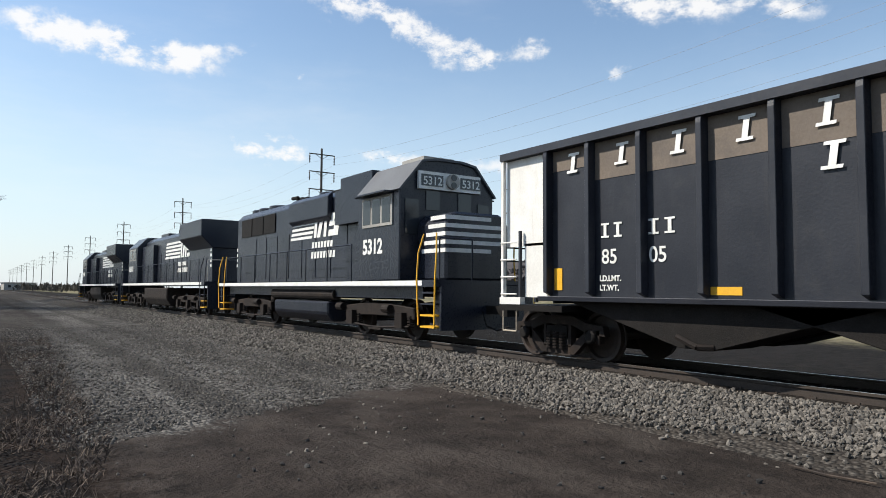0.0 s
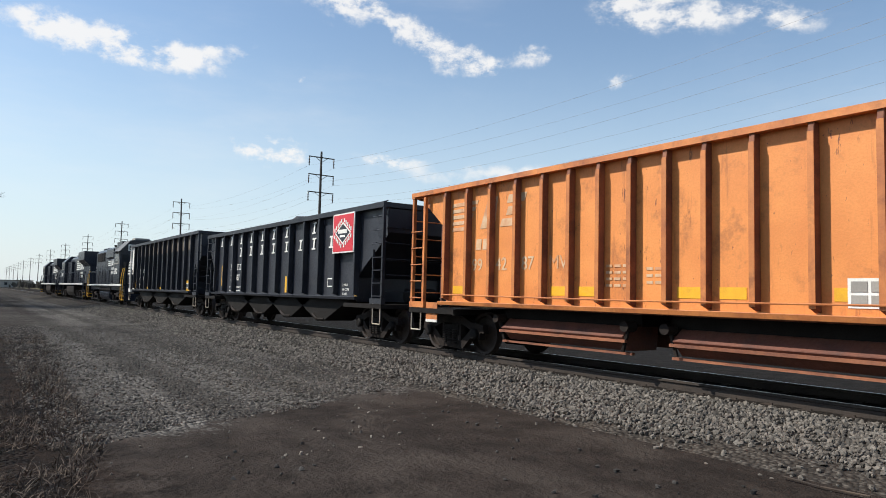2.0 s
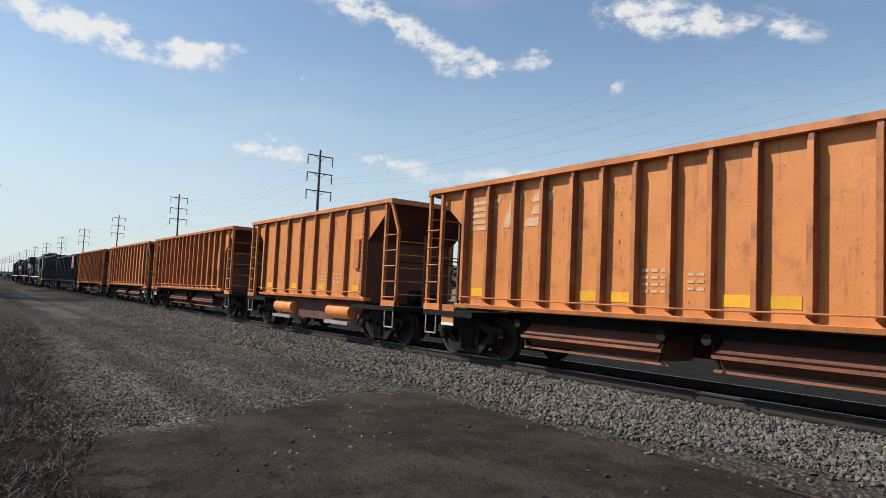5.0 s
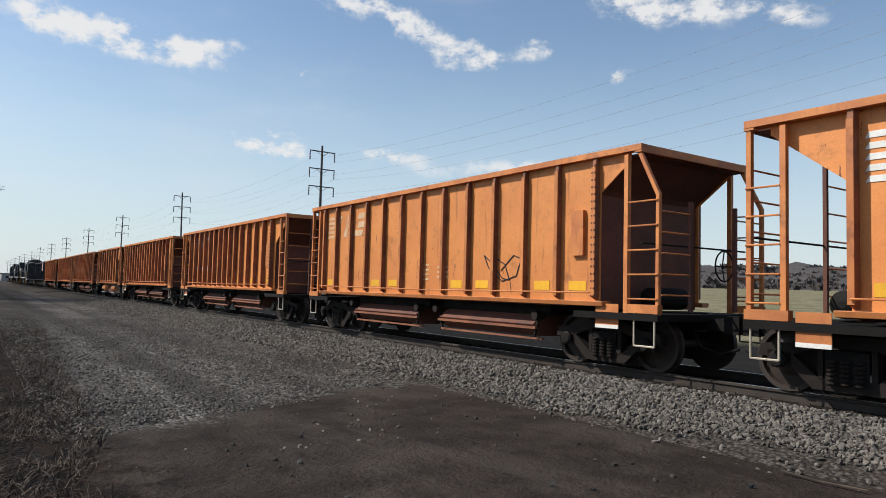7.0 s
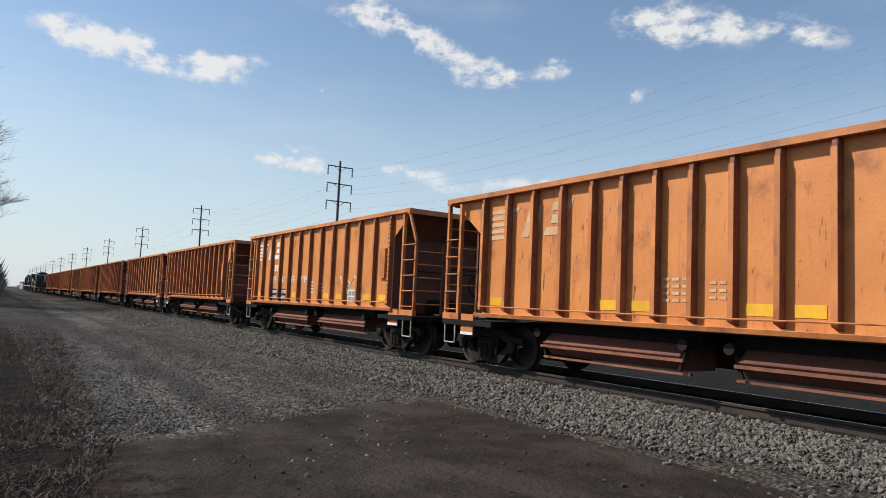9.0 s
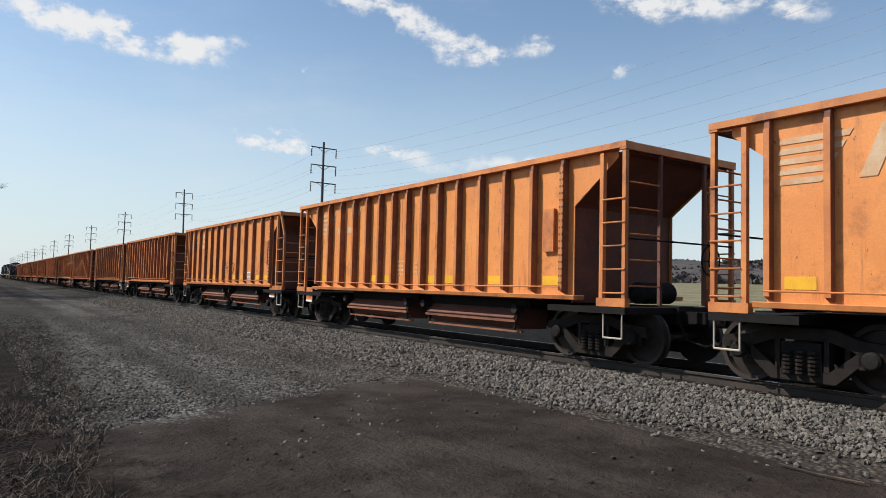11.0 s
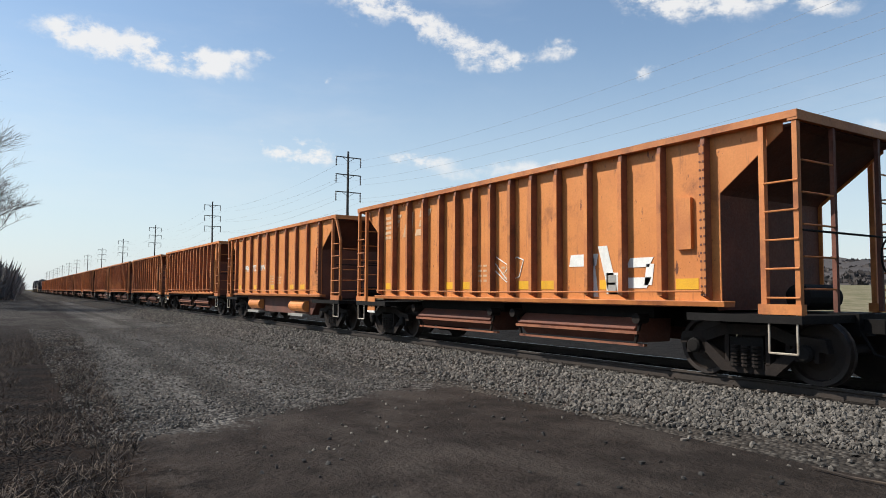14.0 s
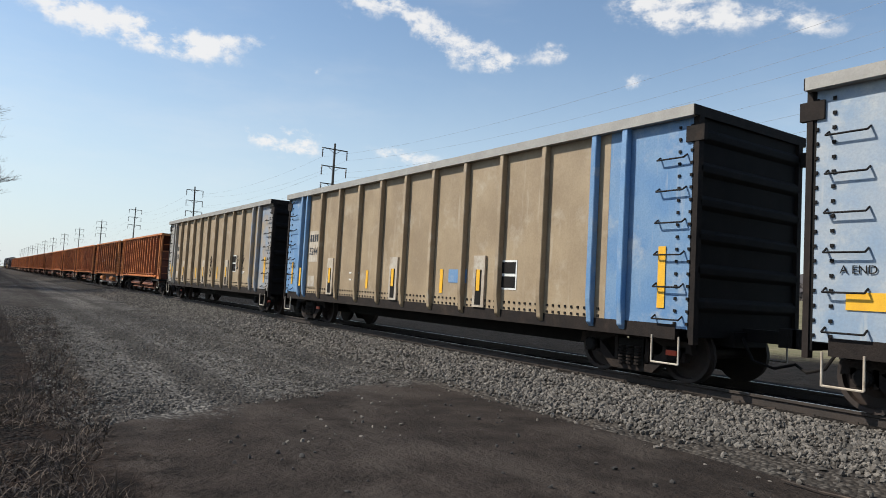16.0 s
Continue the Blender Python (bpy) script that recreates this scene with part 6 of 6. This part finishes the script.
    for z in (4.22, 4.02):
        bm = bmesh.new()
        lathe(bm, [(0.085, 0.0), (0.085, 0.02)], 14, 0.02, -6.885, z, "y")
        part("headlight_lens", bm, "glass", cab)
    for x0 in (-0.88, 0.35):
        ob = writing("number", "5312", 0.22, "letter", cab, 0, 0, 0)
        me = ob.data
        me.transform(Matrix(((0, -1, 0, x0), (1, 0, 0, -6.776), (0, 0, 1, 4.0), (0, 0, 0, 1))))
    # short nose with white stripes
    nose = part("short_nose", P([(-0.98, deck), (0.98, deck), (0.98, 2.95), (0.72, 3.2), (-0.72, 3.2), (-0.98, 2.95)], "y", -7.95, -6.65), "loco", car, "", 0.06)
    for k in range(5):
        z = 2.2 + k * 0.2
        w = 0.99
        part("nose_stripe", B((-w, w * (0.4 if k in (0, 4) else 0.75), -7.962, -7.952, z, z + 0.1)), "letter", nose, "white nose stripe")
        part("nose_stripe", B((-0.992, -0.982, -7.93, -6.9 - 0.1 * k, z, z + 0.1)), "letter", nose, "white nose stripe")
    part("end_railing", rods([[(-1.4, -h + 0.05, deck), (-1.4, -h + 0.05, 2.5), (-0.45, -h + 0.05, 2.5), (-0.45, -h + 0.05, deck)], [(1.4, -h + 0.05, deck), (1.4, -h + 0.05, 2.5), (0.45, -h + 0.05, 2.5), (0.45, -h + 0.05, deck)]], 0.022, 6), "loco", car)
    part("end_railing", rods([[(-1.4, h - 0.05, deck), (-1.4, h - 0.05, 2.5), (1.4, h - 0.05, 2.5), (1.4, h - 0.05, deck)]], 0.022, 6), "loco", car)
    railing(car, [-4.0, -2.4, -0.8, 0.8, 2.4, 4.0, 5.6, 7.4], 1.48, deck, 2.55)
    steps_end(car, -h + 0.42, -1, deck)
    steps_end(car, h - 0.42, 1, deck)
    part("pilot", B((-1.4, 1.4, -h - 0.04, -h + 0.04, 0.35, deck - 0.1)), "loco", car, "", 0.02)
    part("pilot", B((-1.4, 1.4, h - 0.04, h + 0.04, 0.35, deck - 0.1)), "loco", car, "", 0.02)
    bm = bmesh.new()
    prism(bm, [(-1.4, 0.55), (-1.2, 0.3), (1.2, 0.3), (1.4, 0.55), (1.4, 0.92), (-1.4, 0.92)], "y", -2.3, 2.1)
    part("fuel_tank", bm, "loco", car, "", 0.05)
    for s in (-1, 1):
        part("air_tank", rods([[(s * 1.22, -2.6, 1.13), (s * 1.22, 2.5, 1.13)]], 0.17, 14), "truck", car, "long air reservoir")
        bm = bmesh.new()
        lathe(bm, [(0.15, 0), (0.15, s * 0.08), (0.08, s * 0.12)], 12, s * 1.15, 2.7, 0.95, "x")
        part("tank_fitting", bm, "truck", car)
    loco_truck(car, -4.95, 2, 2.74)
    loco_truck(car, 4.95, 2, 2.74)
    # markings
    x = -0.972
    for k in range(5):
        z = 2.98 + 0.155 * k
        plate("emblem_bar", 1.75 - 0.06 * k, -0.1 - 0.07 * k, z, z + 0.09, x, "letter", car, 0.05, "white speed stripe")
    plate("emblem_block", -0.25, -0.45, 2.98, 3.7, x, "letter", car, 0.1)
    plate("emblem_block", -0.5, -0.75, 2.98, 3.7, x, "letter", car, 0.28)
    plate("emblem_block", -1.0, -1.2, 2.98, 3.7, x, "letter", car, 0.1)
    plate("emblem_block", -1.35, -2.05, 2.98, 3.18, x, "letter", car, 0.05)
    plate("emblem_block", -1.75, -2.1, 3.18, 3.42, x, "letter", car, 0.05)
    plate("emblem_block", -1.42, -1.75, 3.3, 3.5, x, "letter", car, 0.05)
    plate("emblem_block", -1.45, -2.15, 3.5, 3.7, x, "letter", car, 0.05)
    for z, n, y0 in ((2.62, 7, -0.1), (2.3, 8, -0.05)):
        for k in range(n):
            plate("letter_block", y0 - k * 0.235, y0 - k * 0.235 - 0.16, z, z + 0.22, x, "letter", car, 0.04)
    writing("road_number", "5312", 0.4, "letter", car, -1.506, -4.72, 2.25, bold=0.02)
    for k, y in enumerate((7.55, 7.55, 7.55, 7.55)):
        plate("end_stripe", 7.68, 7.55, 2.2 + 0.22 * k, 2.32 + 0.22 * k, x, "letter", car)
    couplers(car, h + 0.05)
    return car


def make_road_engine(number):
    """A six-axle road locomotive seen from behind: tall radiator end, stepped hood, wide cab far ahead."""
    car = tagged(new("locomotive"), "black six-axle diesel locomotive with flared radiator end and white stripes", "locomotive", "black diesel locomotives")
    h, deck = 10.55, 1.6
    part("frame", B((-1.52, 1.52, -h, h, deck - 0.18, deck)), "loco", car, "", 0.02)
    for s in (-1, 1):
        part("sill_stripe", B((*sorted((s * 1.522, s * 1.53)), -h + 0.6, h - 0.6, deck - 0.15, deck - 0.02)), "letter", car, "white stripe along the frame")
    hood = part("long_hood", P([(-0.95, deck), (0.95, deck), (0.95, 4.15), (0.7, 4.4), (-0.7, 4.4), (-0.95, 4.15)], "y", -9.6, 5.2), "loco", car, "", 0.03)
    for s in (-1, 1):
        for k in range(10):
            y = -4.6 + k * 0.98
            part("hood_door", B((*sorted((s * 0.951, s * 0.968)), y - 0.44, y + 0.44, deck + 0.15, 3.3)), "loco", hood, "", 0.006)
        part("blower_box", B((*sorted((s * 0.95, s * 1.2)), 1.9, 5.1, deck, 3.9)), "loco", hood, "", 0.03)
    part("radiator", P([(-0.95, 3.2), (-1.52, 3.75), (-1.52, 4.55), (1.52, 4.55), (1.52, 3.75), (0.95, 3.2)], "y", -9.7, -5.6), "loco", car, "flared radiator housing", 0.03)
    part("exhaust_stack", B((-0.35, 0.35, -1.6, -0.6, 4.38, 4.7)), "steel", hood, "", 0.02)
    part("hood_top_box", B((-0.7, 0.7, 0.4, 2.2, 4.38, 4.55)), "loco", hood, "", 0.03)
    cab = part("cab", P([(-1.5, deck), (1.5, deck), (1.5, 3.9), (0.9, 4.55), (-0.9, 4.55), (-1.5, 3.9)], "y", 5.2, 8.0), "loco", car, "", 0.03)
    for s in (-1, 1):
        for y in (5.55, 6.6):
            part("window_frame", B((*sorted((s * 1.501, s * 1.525)), y, y + 0.85, 3.05, 3.8)), "galv", cab, "silver side window frame")
            part("window_pane", B((*sorted((s * 1.526, s * 1.532)), y + 0.08, y + 0.77, 3.12, 3.72)), "glass", cab)
    part("nose", P([(8.0, deck), (9.7, deck), (9.6, 3.0), (9.0, 3.35), (8.0, 3.5)], "x", -1.0, 1.0), "loco", car, "", 0.05)
    part("horn", rods([[(0.3, 0.0, 4.38), (0.3, 0.0, 4.62), (0.3, 0.5, 4.64)]], 0.07, 8), "steel", hood)
    railing(car, [-9.3, -7.7, -6.1, -4.5, -2.9, -1.3, 0.3, 1.9, 3.5, 5.0], 1.48, deck, 2.65)
    part("end_railing", rods([[(-1.4, -h + 0.05, deck), (-1.4, -h + 0.05, 2.6), (1.4, -h + 0.05, 2.6), (1.4, -h + 0.05, deck)]], 0.022, 6), "galv", car)
    steps_end(car, -h + 0.42, -1, deck, False)
    steps_end(car, h - 0.42, 1, deck, False)
    part("pilot", B((-1.4, 1.4, -h - 0.04, -h + 0.04, 0.35, deck - 0.1)), "loco", car, "", 0.02)
    part("pilot", B((-1.4, 1.4, h - 0.04, h + 0.04, 0.35, deck - 0.1)), "loco", car, "", 0.02)
    part("fuel_tank", P([(-1.45, 0.7), (-1.2, 0.3), (1.2, 0.3), (1.45, 0.7), (1.45, 1.3), (-1.45, 1.3)], "y", -2.9, 2.9), "truck", car, "dusty grey fuel tank", 0.05)
    for c in (-6.6, 6.6):
        loco_truck(car, c, 3, 1.98)
    x = -0.972
    for k in range(5):
        z = 2.95 + 0.2 * k
        plate("emblem_bar", -0.2 - 0.06 * k, -3.6 - 0.07 * k, z, z + 0.12, x, "letter", car, 0.05, "white speed stripe")
    for y0, y1, lean in ((-3.75, -4.0, 0.1), (-4.1, -4.4, 0.3), (-4.65, -4.9, 0.1)):
        plate("emblem_block", y0, y1, 2.95, 3.85, x, "letter", car, lean)
    for z in (2.95, 3.3, 3.65):
        plate("emblem_block", -5.05, -5.55, z, z + 0.2, x, "letter", car, 0.05)
    for z, n in ((2.5, 7), (2.15, 8)):
        for k in range(n):
            plate("letter_block", -3.2 - k * 0.26, -3.2 - k * 0.26 - 0.17, z, z + 0.24, x, "letter", car, 0.04)
    for k in range(4):
        plate("letter_block", 7.6 - k * 0.35, 7.38 - k * 0.35, 2.35, 2.7, -1.506, "letter", car)
    for k in range(4):
        plate("end_stripe", -9.35, -9.58, 2.3 + 0.25 * k, 2.44 + 0.25 * k, x, "letter", car)
    couplers(car, h + 0.05)
    return car


def make_locomotives():
    TRAIN.append((make_road_switcher(), 21.4))
    a = make_road_engine("")
    TRAIN.append((a, 42.4))
    TRAIN.append((copy_thing(a, pose(0, 0, 0)), 65.4))


make_locomotives()
make_black_cars()
make_orange_cars()
make_gondolas()
make_weeds()
make_stones(BALLAST)


# ---- movement ----
def motions():
    times = [0, 1 / 30, 0.1, 0.5] + list(range(1, 16)) + [15.5, 15.9, 16 - 1 / 30, 16]
    for car, middle in TRAIN:
        walk(car, [(t, pose(TRACK_X, middle + SPEED * t, 0)) for t in times])
    frames = [k / 30 for k in range(481)]
    for car, middle in TRAIN:
        for ob in car.children_recursive:
            if not ob.name.startswith("wheelset"):
                continue
            p = ob.matrix_basis.translation.copy()
            turn = math.degrees(SPEED / p.z)
            walk(ob, [(t, pose(p.x, p.y, p.z, -turn * t)) for t in frames])


motions()
